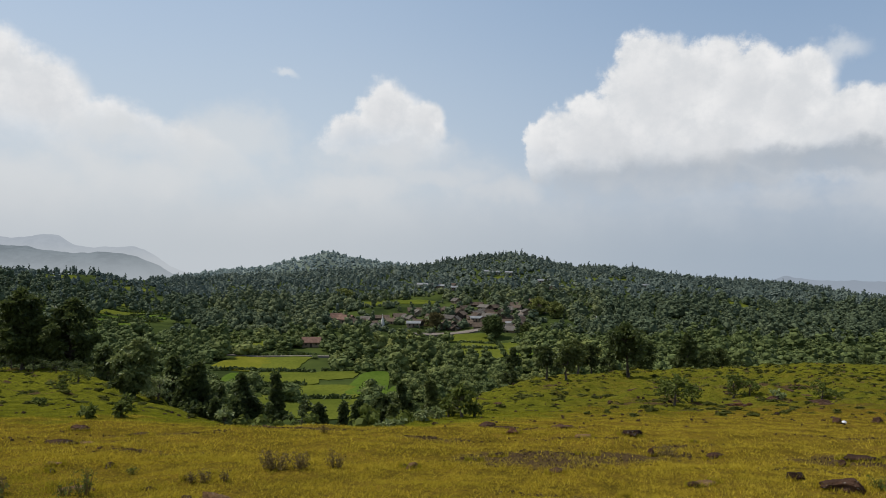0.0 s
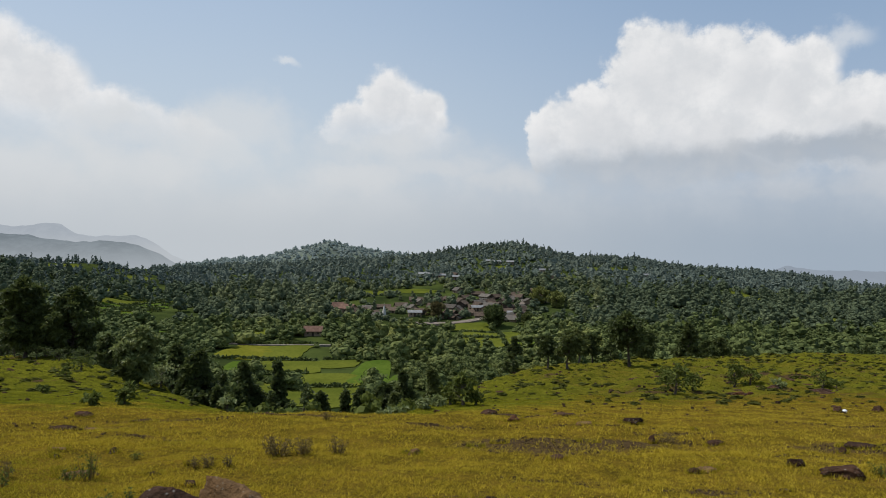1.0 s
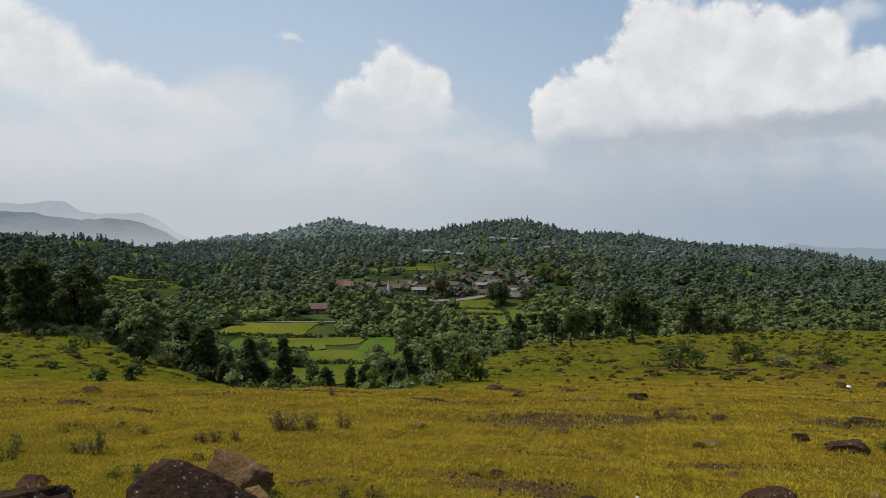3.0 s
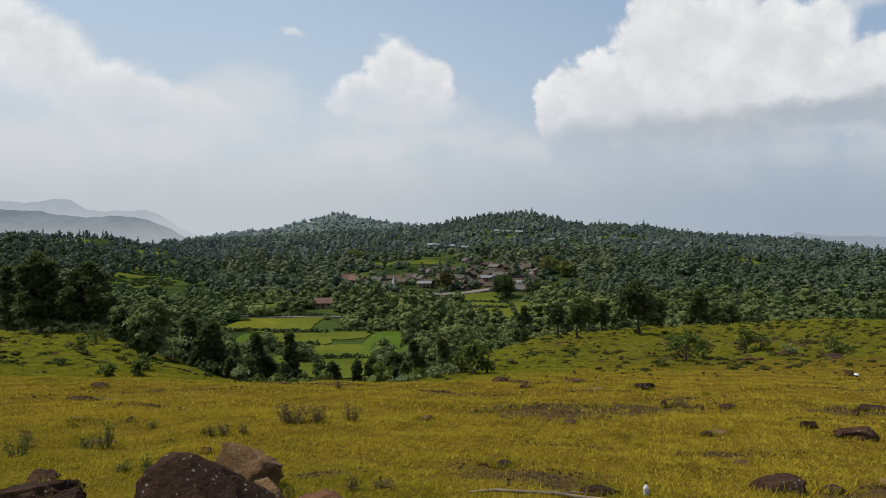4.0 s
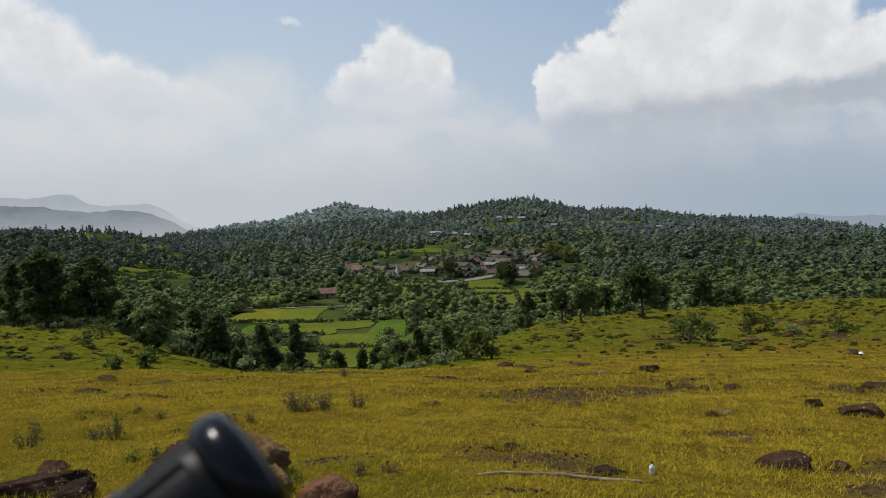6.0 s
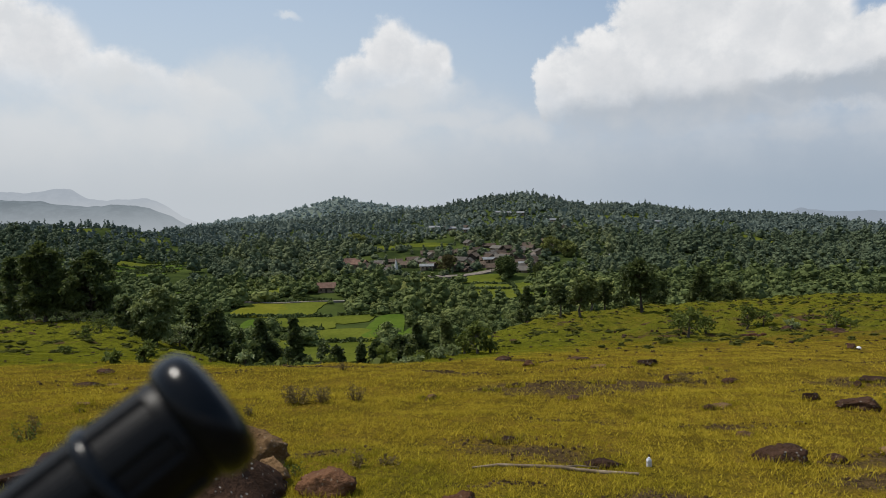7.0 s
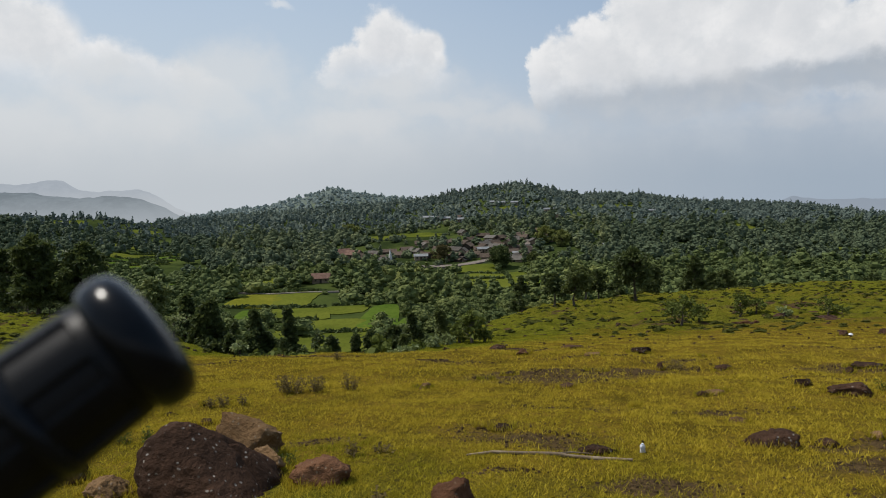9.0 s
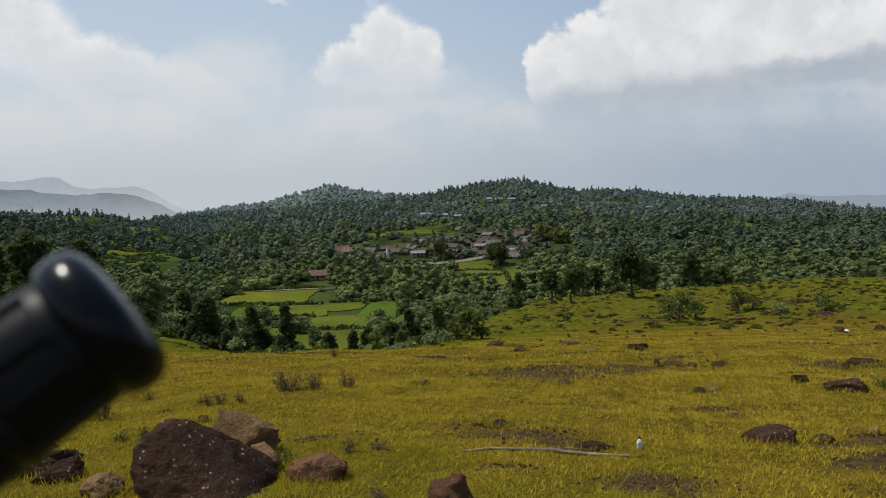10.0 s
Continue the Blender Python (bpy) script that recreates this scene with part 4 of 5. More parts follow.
tree(-30.9, 56.0, 7.0, 3.9, 13, label="tall dark tree beside a taller one", bare=0.10, clusters=52, count=95, size=0.34)
tree(-45.4, 69.6, 8.7, 4.0, 11, label="dark leafy tree at the slope edge", bare=0.12, clusters=40, count=80, size=0.34)
tree(-32.7, 56.0, 4.7, 2.8, 24, label="dark leafy tree between two taller ones", bare=0.10, clusters=30, count=80, size=0.34)
tree(-26.6, 52.8, 4.7, 2.1, 14, label="small crooked tree with a bent trunk", bare=0.30, lean=0.12, clusters=20, count=48, size=0.26)
tree(-25.8, 54.0, 6.6, 1.8, 114, label="small dark tree on the slope", bare=0.2, clusters=20, count=48, size=0.24)
tree(-12.1, 26.9, 2.5, 1.5, 15, LEAF_PALE, label="leafy tree with pale sunlit leaves on the slope", bare=0.16, clusters=34, count=50, size=0.19)
tree(-12.3, 26.9, 1.7, 1.1, 25, label="dark leafy sapling beside a pale tree", bare=0.08, clusters=22, count=60, size=0.17)
tree(-16.0, 40.0, 5.6, 1.7, 17, label="dense dark tree in the ravine", bare=0.1, clusters=28, count=70, size=0.24)
tree(-13.7, 38.0, 5.9, 2.8, 16, label="round dense dark tree in the ravine", bare=0.06, clusters=50, count=95, size=0.24)
tree(-11.2, 34.0, 3.7, 1.1, 26, label="dense leafy tree in the ravine", bare=0.08, clusters=24, count=60, size=0.19)
tree(-11.5, 37.0, 5.2, 0.7, 126, label="small dark tree above the fields", bare=0.3, clusters=12, count=40, size=0.22)
tree(-10.8, 37.0, 5.8, 1.0, 18, label="tall ragged dark tree above the fields", bare=0.42, clusters=18, count=45, size=0.24)
tree(-11.0, 36.0, 4.1, 1.7, 27, label="dense leafy tree in the ravine", bare=0.06, clusters=32, count=70, size=0.2)
tree(-10.3, 38.0, 4.4, 1.9, 20, label="dense leafy tree in the ravine", bare=0.06, clusters=34, count=75, size=0.2)
tree(-9.2, 38.0, 6.0, 1.1, 19, label="slim pointed dark tree above the fields", bare=0.2, clusters=36, count=50, size=0.22)
tree(-8.2, 34.0, 3.4, 1.1, 127, label="dense leafy tree in the ravine", bare=0.06, clusters=24, count=60, size=0.18)
tree(-7.0, 33.0, 3.6, 1.3, 21, label="nearly bare crooked tree with few leaves", bare=0.50, clusters=11, count=20, size=0.18, lean=0.1)
tree(-6.2, 35.0, 3.6, 1.0, 22, label="slim leafy tree in the ravine", bare=0.2, clusters=24, count=55, size=0.19)
tree(-5.1, 35.0, 3.7, 0.7, 23, label="slim pointed tree in the ravine", bare=0.2, clusters=20, count=45, size=0.19)
tree(-4.4, 36.0, 4.0, 0.8, 123, label="slim dark tree in the ravine", bare=0.2, clusters=20, count=50, size=0.2)
tree(-3.5, 38.0, 4.4, 2.1, 28, label="round dense green tree in the ravine", bare=0.06, clusters=40, count=80, size=0.22)
tree(-1.9, 37.0, 5.3, 0.9, 30, label="slim dark tree in the ravine", bare=0.2, clusters=24, count=50, size=0.22)
tree(-2.1, 34.0, 3.5, 1.0, 29, label="round green tree in the ravine", bare=0.08, clusters=24, count=60, size=0.19, tint=0.3)
tree(-0.5, 37.0, 5.3, 1.2, 129, label="leafy green tree in the ravine", bare=0.08, clusters=28, count=60, size=0.24, tint=0.3)
tree(6.7, 60.0, 6.2, 1.6, 32, label=TEAK, bare=0.25, clusters=22, count=40, size=0.26)
tree(7.9, 51.2, 2.7, 2.0, 33, label=TEAK, bare=0.34, clusters=22, count=34, size=0.26)
tree(9.0, 49.1, 3.0, 1.8, 37, label=TEAK, bare=0.30, clusters=24, count=36, size=0.26, tint=0.25)
tree(12.7, 63.6, 3.6, 1.9, 34, label=TEAK, bare=0.3, tint=0.55, count=36, size=0.27)
tree(14.2, 64.8, 3.2, 2.1, 35, label=TEAK, bare=0.32, clusters=24, count=36, size=0.26)
tree(15.0, 54.7, 4.7, 3.0, 36, label="teak-like tree standing alone on the grassy shoulder", bare=0.28, clusters=36, count=34, size=0.32)
tree(22.7, 76.8, 4.4, 3.3, 38, label="dense dark tree behind the lone tree", bare=0.08, clusters=34, count=70, size=0.30)
tree(19.6, 79.2, 5.7, 2.6, 138, label="dark leafy tree behind the brow", bare=0.1, clusters=26, count=60, size=0.28)
tree(28.5, 79.2, 4.6, 2.2, 39, label="pointed dark tree on the shoulder brow", bare=0.08, clusters=34, count=60, size=0.28)
tree(27.9, 80.4, 2.7, 1.7, 40, label="small leafy tree on the shoulder brow", bare=0.08, clusters=18, count=40, size=0.26)
tree(31.8, 82.8, 2.9, 2.7, 41, label="low spreading tree on the shoulder brow", bare=0.08, clusters=24, count=50, size=0.28)
tree(34.0, 84.0, 3.2, 3.1, 42, label="low spreading tree on the shoulder brow", bare=0.08, clusters=26, count=50, size=0.28, tint=0.2)
tree(38.8, 88.8, 2.0, 2.5, 43, label="low shrubby tree on the shoulder brow", bare=0.05, clusters=14, count=40, size=0.26)
tree(62.6, 100.8, 2.7, 3.3, 45, label="low shrubby tree on the shoulder brow", bare=0.05, clusters=14, count=40, size=0.28)
KINDS = {"T": (LEAF_TEAK, "dense dark shrub beneath tall trees"), "P": (LEAF_PALE, "pale leafy shrub in the grass"), "S": (LEAF_SHRUB, "dark green shrub in the grass"), "D": (LEAF_SHRUB, "loose leafy shrub on the grassy shoulder")}
for i, (sx, sy, h, w, kind) in enumerate([
        (-28.9, 51.2, 0.85, 2.55, "T"), (-32.5, 54.4, 1.04, 2.70, "T"), (-36.1, 57.3, 1.19, 2.85, "T"), (-25.3, 47.2, 0.78, 1.56, "T"), (-11.6, 28.0, 0.97, 1.30, "P"), (-7.4, 16.1, 0.35, 0.48, "S"),
        (-6.2, 12.0, 0.20, 0.34, "S"), (-13.6, 24.5, 0.45, 0.93, "S"), (-19.0, 35.7, 0.68, 1.48, "S"), (-10.3, 17.5, 0.17, 0.35, "S"), (-5.9, 12.6, 0.29, 0.35, "S"), (0.5, 16.2, 0.81, 0.70, "D"),
        (0.8, 16.3, 0.35, 0.40, "D"), (0.2, 16.7, 0.53, 0.50, "D"), (7.9, 23.1, 1.04, 1.23, "D"), (9.9, 26.9, 0.71, 0.76, "D"), (9.5, 28.9, 0.58, 0.72, "S"), (13.1, 30.6, 1.17, 1.01, "D"),
        (13.8, 30.5, 0.71, 1.11, "D"), (16.3, 29.2, 0.63, 1.21, "S"), (17.0, 29.4, 0.32, 0.73, "S"), (12.7, 25.7, 0.34, 0.64, "P"), (13.1, 40.6, 0.40, 1.01, "S"), (-0.1, 15.9, 0.26, 0.47, "P"),
        (-0.4, 14.4, 0.18, 0.36, "P"), (-4.7, 14.9, 0.39, 0.44, "P"), (-0.9, 13.5, 0.18, 0.34, "P"), (-1.2, 13.5, 0.17, 0.29, "P")]):
    tree(sx, sy, h, w, 60 + i, KINDS[kind][0], KINDS[kind][1], 0.16 if kind == "D" else 0.04, 16 if h > 0.5 else 8, 11, 0.075 + 0.045 * h, "shrub", group="shrubs on the meadow")


tree(30.0, 396.0, 13.0, 13.5, 301, LEAF_WOOD, "large round dark tree beside the village road", 0.06, 60, 70, 0.95, group="large village trees")
tree(-5.0, 428.0, 11.0, 11.0, 302, LEAF_BROWN, "large brownish tree among the village houses", 0.08, 44, 60, 0.8, group="large village trees")
tree(-78.0, 545.0, 11.0, 12.0, 303, LEAF_WOOD, "bright green tree on the hillside", 0.06, 44, 60, 0.9, tint=1.0, group="large village trees")
tree(66.0, 470.0, 13.0, 12.0, 304, LEAF_WOOD, "tall light green tree above the village", 0.06, 44, 60, 0.9, tint=0.9, group="large village trees")
tree(75.0, 455.0, 12.0, 11.0, 305, LEAF_WOOD, "tall light green tree above the village", 0.06, 44, 60, 0.9, tint=0.7, group="large village trees")
tree(50.0, 398.0, 9.0, 9.0, 306, LEAF_WOOD, "round green tree beside the village", 0.06, 40, 60, 0.8, tint=0.2, group="large village trees")


def plant_ravine():
    """Bushes that fill the ravine and the flank behind the shoulders."""
    rng = np.random.default_rng(17)
    kinds = [clump_crown(rng, h, w, 6, 30, 0.12, 0.85, 2, 0.12, 0.7) for h, w in ((2.2, 2.6), (3.0, 2.4), (1.6, 2.6))]
    x, y = scatter(rng, -46, 46, 14, 112, 1.9)
    brow = table(x / y, WAY, BROW, 0.03)
    keep = (y > brow + np.where(brow < 25, 7.0, 9.0)) & (y < brow + 70) & (np.abs(x) < 0.7 * y) & (rng.random(len(x)) < np.where(brow < 30, 0.72, 0.3))
    x, y, brow = x[keep], y[keep], brow[keep]
    scale = rng.uniform(0.5, 1.1, len(x)) * np.clip(0.25 + (y - brow) * 0.03, 0.35, 1.0)
    spots = np.stack([x, y, scale, rng.uniform(0.8, 1.2, len(x)), rng.random(len(x)) ** 3], 1)
    woods("ravine_scrub", spots, kinds, LEAF_SHRUB, "tangled green scrub filling the ravine", 8)


plant_ravine()


# ---- rocks ----
def rock(x, y, sx, sy, sz, turn, mat, seed, label, name="rock", sink=0.3, rough=0.32, cuts=5, detail=3, tilt=0.0, bank=0.0):
    rng = random.Random(seed)
    if name == "rock" and max(sx, sy) > 0.08:
        detail = max(detail, 4)
    if name == "rock":
        sx, sy, sz = sx * 0.82, sy * 0.82, sz * 0.82
    bm = bmesh.new()
    bmesh.ops.create_icosphere(bm, subdivisions=detail, radius=1.0)
    planes = []
    for _ in range(cuts):
        n = Vector((rng.gauss(0, 1), rng.gauss(0, 1), abs(rng.gauss(0.1, 0.8)))).normalized()
        planes.append((n, rng.uniform(0.55, 0.88)))
    off = Vector((rng.uniform(-50, 50), rng.uniform(-50, 50), 0))
    for v in bm.verts:
        p = v.co.copy()
        p *= 1 + 1.3 * rough * noise.noise(p * 1.3 + off) + rough * 0.7 * noise.noise(p * 3.4 + off)
        for n, d in planes:
            over = p.dot(n) - d
            if over > 0:
                p -= n * over * 0.88
        p *= 1 + rough * (0.42 * noise.noise(p * 6 + off) + 0.30 * noise.noise(p * 13 + off) + 0.16 * noise.noise(p * 27 + off))
        v.co = Vector((p.x * sx, p.y * sy, p.z * sz))
    ob = part(name, bm, mat, smooth=True)
    ob.matrix_basis = pose(x, y, gz(x, y) + sz * (1 - 2 * sink) * 0.9, tilt, bank, turn)
    return tagged(ob, label, "rock", "rocks in the meadow")


def boulder(x, y, label):
    """A slab-faced boulder: steep at one end, a long face that leans down to the other, a crack across it."""
    bm = bmesh.new()
    bmesh.ops.create_icosphere(bm, subdivisions=6, radius=1.0)
    planes = [(Vector((0.42, -0.40, 0.81)).normalized(), 0.56), (Vector((0.10, -0.86, 0.50)).normalized(), 0.80), (Vector((0.72, 0.10, 0.68)).normalized(), 0.27), (Vector((-0.2, 0.7, 0.68)).normalized(), 0.62)]
    split = Vector((0.70, 0.237, 0.676)).normalized()
    for v in bm.verts:
        p = v.co.copy()
        p *= 1.05 + 0.10 * noise.noise(p * 1.4) + 0.05 * noise.noise(p * 3.7)
        for n, d in planes:
            over = p.dot(n) - d
            if over > 0:
                p -= n * over * 0.80
        # the crack and a broken edge beside it
        away = p.dot(split) - 0.40 + 0.05 * noise.noise(p * 4.0)
        p *= 1 - 0.13 * math.exp(-(away / 0.030) ** 2) - 0.06 * (1 / (1 + math.exp(-away / 0.02)))
        p *= 1 + 0.030 * noise.noise(p * 7.0) + 0.016 * noise.noise(p * 17.0) + 0.009 * noise.noise(p * 41.0)
        v.co = Vector((p.x * 0.42, p.y * 0.31, p.z * 0.34))
    ob = part("boulder", bm, ROCK, smooth=True)
    ob.matrix_basis = pose(x, y, gz(x, y) + 0.030, 4, 8, -14)
    return tagged(ob, label, "boulder", "rocks in the meadow")


def place_rocks():
    B, R, T = ROCK, ROCK_RED, ROCK_TAN
    dark, red, tan = "dark brown basalt rock half sunk in grass", "reddish laterite rock lying in the grass", "pale tan stone lying flat in the grass"
    big = boulder(-1.145, 3.30, "large dark brown boulder with pale lichen spots and a crack")
    big["category"] = "boulder"
    rock(-1.22, 3.98, 0.225, 0.19, 0.25, 20, T, 8, "tan angular rock behind a large boulder", sink=0.28, detail=4)
    rock(-1.03, 3.62, 0.132, 0.11, 0.115, 5, T, 12, "small pinkish rock beside a large boulder", sink=0.25, detail=4)
    rock(-0.70, 3.42, 0.205, 0.14, 0.12, -6, R, 21, "angular red rock with grass round its foot", sink=0.25, detail=4, rough=0.3, cuts=7)
    rock(-0.02, 2.98, 0.145, 0.12, 0.115, 0, R, 5, "rounded red-brown rock in short grass", sink=0.25, detail=4)
    rock(1.83, 3.88, 0.155, 0.12, 0.08, 0, B, 33, "dark rounded rock fringed with grass", sink=0.3, detail=4)
    rock(0.84, 3.95, 0.13, 0.09, 0.05, 0, B, 14, "dark low stone beside a dry branch", sink=0.3, detail=4)
    for i, (x, y, a, b, c, t, m, w) in enumerate([
            (1.95, 4.58, 0.085, 0.07, 0.04, 10, T, tan), (2.17, 3.90, 0.09, 0.06, 0.04, 0, B, dark), (2.50, 3.96, 0.05, 0.04, 0.04, 30, T, tan),
            (-2.32, 3.66, 0.33, 0.16, 0.10, 14, B, dark), (-2.05, 3.50, 0.16, 0.12, 0.09, 40, B, dark), (-1.75, 3.30, 0.14, 0.12, 0.08, 0, T, tan), (-2.45, 3.95, 0.12, 0.1, 0.06, 0, B, dark),
            (0.73, 11.1, 0.17, 0.13, 0.10, 0, B, dark), (1.00, 9.5, 0.13, 0.10, 0.07, 0, R, red), (1.10, 9.5, 0.035, 0.03, 0.04, 0, T, tan), (-0.27, 6.67, 0.09, 0.07, 0.06, 15, T, tan), (-0.36, 6.70, 0.035, 0.03, 0.035, 15, B, dark),
            (1.07, 6.25, 0.12, 0.08, 0.04, 0, B, dark), (1.89, 8.96, 0.15, 0.10, 0.04, 0, T, tan), (2.67, 9.6, 0.20, 0.14, 0.09, 0, B, dark), (2.36, 7.63, 0.05, 0.04, 0.075, 0, B, dark),
            (3.03, 7.55, 0.11, 0.09, 0.07, 0, B, dark), (2.18, 5.86, 0.08, 0.06, 0.05, 0, B, dark), (2.30, 5.90, 0.14, 0.08, 0.04, 10, T, tan), (3.08, 5.92, 0.10, 0.08, 0.07, 0, B, dark), (3.32, 5.58, 0.23, 0.14, 0.09, 0, B, dark),
            (4.16, 7.05, 0.075, 0.06, 0.06, 0, B, dark), (8.42, 14.5, 0.13, 0.1, 0.1, 0, B, dark), (9.17, 14.3, 0.15, 0.1, 0.11, 0, B, dark), (-3.56, 6.31, 0.12, 0.05, 0.025, 12, T, tan), (-3.06, 6.32, 0.055, 0.05, 0.05, 0, B, dark),
            (-2.86, 5.32, 0.20, 0.07, 0.035, -4, T, tan), (-1.79, 4.84, 0.07, 0.05, 0.04, 0, B, dark), (10.3, 23.5, 0.30, 0.22, 0.15, 0, R, red), (10.75, 23.7, 0.15, 0.13, 0.11, 30, R, red), (-4.41, 7.87, 0.24, 0.12, 0.06, 0, B, dark), (-4.15, 8.0, 0.16, 0.07, 0.03, 10, T, tan),
            (-3.9, 8.87, 0.20, 0.09, 0.04, 6, B, dark), (-4.9, 9.25, 0.18, 0.10, 0.06, 0, B, dark), (-3.45, 6.05, 0.05, 0.04, 0.03, 0, B, dark), (-2.25, 5.30, 0.09, 0.05, 0.03, 0, B, dark), (-2.1, 5.62, 0.025, 0.025, 0.045, 0, B, dark),
            (3.35, 9.0, 0.06, 0.05, 0.03, 0, B, dark), (1.45, 5.35, 0.05, 0.035, 0.02, 0, B, dark), (2.55, 5.05, 0.07, 0.05, 0.02, 0, B, dark), (0.62, 7.25, 0.12, 0.07, 0.03, 0, B, dark), (1.6, 7.45, 0.14, 0.07, 0.03, 8, B, dark), (0.35, 7.0, 0.10, 0.06, 0.025, 0, B, dark),
            (1.05, 10.9, 0.32, 0.12, 0.05, 0, B, dark), (1.9, 10.8, 0.26, 0.10, 0.05, 5, B, dark), (4.5, 7.3, 0.3, 0.12, 0.04, 0, B, dark), (4.95, 7.45, 0.22, 0.10, 0.05, 0, B, dark), (0.32, 4.45, 0.10, 0.06, 0.03, 0, B, dark), (0.18, 4.52, 0.05, 0.04, 0.02, 0, T, tan), (-0.62, 11.0, 0.10, 0.06, 0.05, 0, B, dark)]):
        rock(x, y, a, b, c, t, m, 100 + i, w, detail=3, rough=0.36, cuts=7)


place_rocks()


def loose_stones():
    """Countless small stones and clods strewn over the slopes."""
    rng = np.random.default_rng(3)
    base = [(1, 0, -0.3), (0.3, 0.95, -0.3), (-0.8, 0.6, -0.3), (-0.8, -0.6, -0.3), (0.3, -0.95, -0.3), (0.6, 0.1, 0.55), (-0.1, 0.6, 0.6), (-0.5, -0.1, 0.7), (0.1, -0.55, 0.5)]
    tris = [(0, 1, 5), (1, 6, 5), (1, 2, 6), (2, 7, 6), (2, 3, 7), (3, 8, 7), (3, 4, 8), (4, 0, 8), (0, 5, 8), (5, 6, 7), (5, 7, 8)]
    base, tris = np.array(base), np.array(tris)
    n = 2200
    y = 12 + 74 * rng.random(n) ** 1.15
    x = rng.uniform(-0.76, 0.76, n) * y
    keep = noise_field(x * 2.5, y * 2.5, 9.0) > 0.36
    x, y = x[keep], y[keep]
    s = rng.uniform(0.018, 0.070, len(x)) * (0.45 + y / 30)
    clods = []
    for cx, cy, rx, ry, k in BARE:
        m = int(90 * k + 40 * rx)
        px, py = cx + rng.normal(0, 0.6 * rx, m), cy + rng.normal(0, 0.6 * ry, m)
        clods.append(np.stack([px, py, rng.uniform(0.004, 0.016, m) * (0.5 + cy / 9)], 1))
    for name, mat, p, words in (("loose_stones", ROCK, np.stack([x, y, s], 1), "small dark stones strewn over the grassy slopes"), ("soil_clods", SOIL, np.concatenate(clods), "brown clods on bare stony soil")):
        x, y, s = p.T
        v = base[None] * s[:, None, None] * rng.uniform(0.6, 1.4, (len(x), 1, 3)) * rng.uniform(0.8, 1.2, (len(x), 9, 3))
        v = v + np.stack([x, y, ground_z(x, y)], 1)[:, None]
        f = (tris[None] + 9 * np.arange(len(x))[:, None, None]).reshape(-1, 3)
        ob = mesh_object(name, v.reshape(-1, 3), f, mat)
        tagged(ob, words, "stones", kind="stuff")


loose_stones()


def ledges():
    """Low dark ledges of earth and stone that break out of the trodden shoulder."""
    rng = random.Random(77)
    for k in range(26):
        y = rng.uniform(24.0, 44.0)
        x = (0.42 + 0.15 * rng.random()) * y if k < 18 else (0.08 + 0.30 * rng.random()) * y
        rock(x, y, rng.uniform(0.25, 0.75), rng.uniform(0.12, 0.25), rng.uniform(0.07, 0.14), rng.uniform(-12, 12), ROCK, 900 + k, "low dark earthy ledge breaking out of the slope", detail=3, rough=0.4, cuts=6, sink=0.35)


ledges()


# ---- grass, tufts and weeds ----
def bare_amount(x, y):
    k = np.zeros_like(x)
    for cx, cy, rx, ry, w in BARE:
        k = np.maximum(k, np.exp(-((x - cx) / rx) ** 2 - ((y - cy) / ry) ** 2))
    return k


STONES = [(o.matrix_basis.translation.x, o.matrix_basis.translation.y, max(o.dimensions.x, o.dimensions.y) * 0.36) for o in scene.objects if o.name.split(".")[0] in ("rock", "boulder")]


def grass(name, seed, n, y0, y1, power, height, width, label, mat=BLADE):
    rng = np.random.default_rng(seed)
    y = y0 + (y1 - y0) * rng.random(n) ** power
    x = rng.uniform(-0.80, 0.80, n) * (y + 0.6)
    clump = (noise_field(x * 9, y * 9, 5.0) + noise_field(x * 31 + 7, y * 27, 5.0) + 1.2 * noise_field(x * 83 - 3, y * 61, 5.0)) / 3.2
    keep = rng.random(n) > bare_amount(x, y) * 0.96
    keep &= rng.random(n) < np.clip((clump - 0.30) * 2.6, 0.05, 1)
    keep &= rng.random(n) > 0.35 * sstep(0.35, 0.75, np.abs(x) / y)
    keep &= y < table(x / y, WAY, BROW, 0.03) + 4.0 + 0.15 * y
    for cx, cy, r in STONES:
        keep &= (x - cx) ** 2 + (y - cy) ** 2 > (r * 0.9) ** 2
    x, y, clump = x[keep], y[keep], clump[keep]
    n = len(x)
    h = height * rng.uniform(0.45, 1.25, n) * (0.6 + 0.6 * clump)
    w = width * rng.uniform(0.6, 1.4, n)
    if y0 > 16:
        h, w = h * np.clip(y / 45, 0.45, 1.3), w * np.clip(y / 45, 0.40, 1.4)
    a, lean, b = rng.uniform(0, 6.283, n), rng.uniform(0.2, 1.5, n) * h, rng.uniform(0, 6.283, n)
    foot = np.stack([x, y, ground_z(x, y) - 0.004], 1)
    side = np.stack([np.cos(a) * w, np.sin(a) * w, np.zeros(n)], 1)
    tip = foot + np.stack([np.cos(b) * lean, np.sin(b) * lean, h], 1)
    v = np.stack([foot - side, foot + side, tip], 1).reshape(-1, 3)
    dry = (0.36 + 0.42 * sstep(3.0, 8.0, y)) * dryness(x, y) + 0.10 + 0.26 * sstep(-3, 3, x) - 0.12 * sstep(3, 10, x)
    ob = mesh_object(name, v, np.arange(3 * n).reshape(-1, 3), mat, tint=np.repeat(dry, 3))
    tagged(ob, label, "grass", kind="stuff")


grass("near_grass", 1, 620000, 2.2, 7.0, 1.25, 0.025, 0.0027, "short yellow-green meadow grass")
grass("meadow_grass", 2, 480000, 6.5, 20.0, 1.25, 0.032, 0.0040, "straw-yellow and green meadow grass")
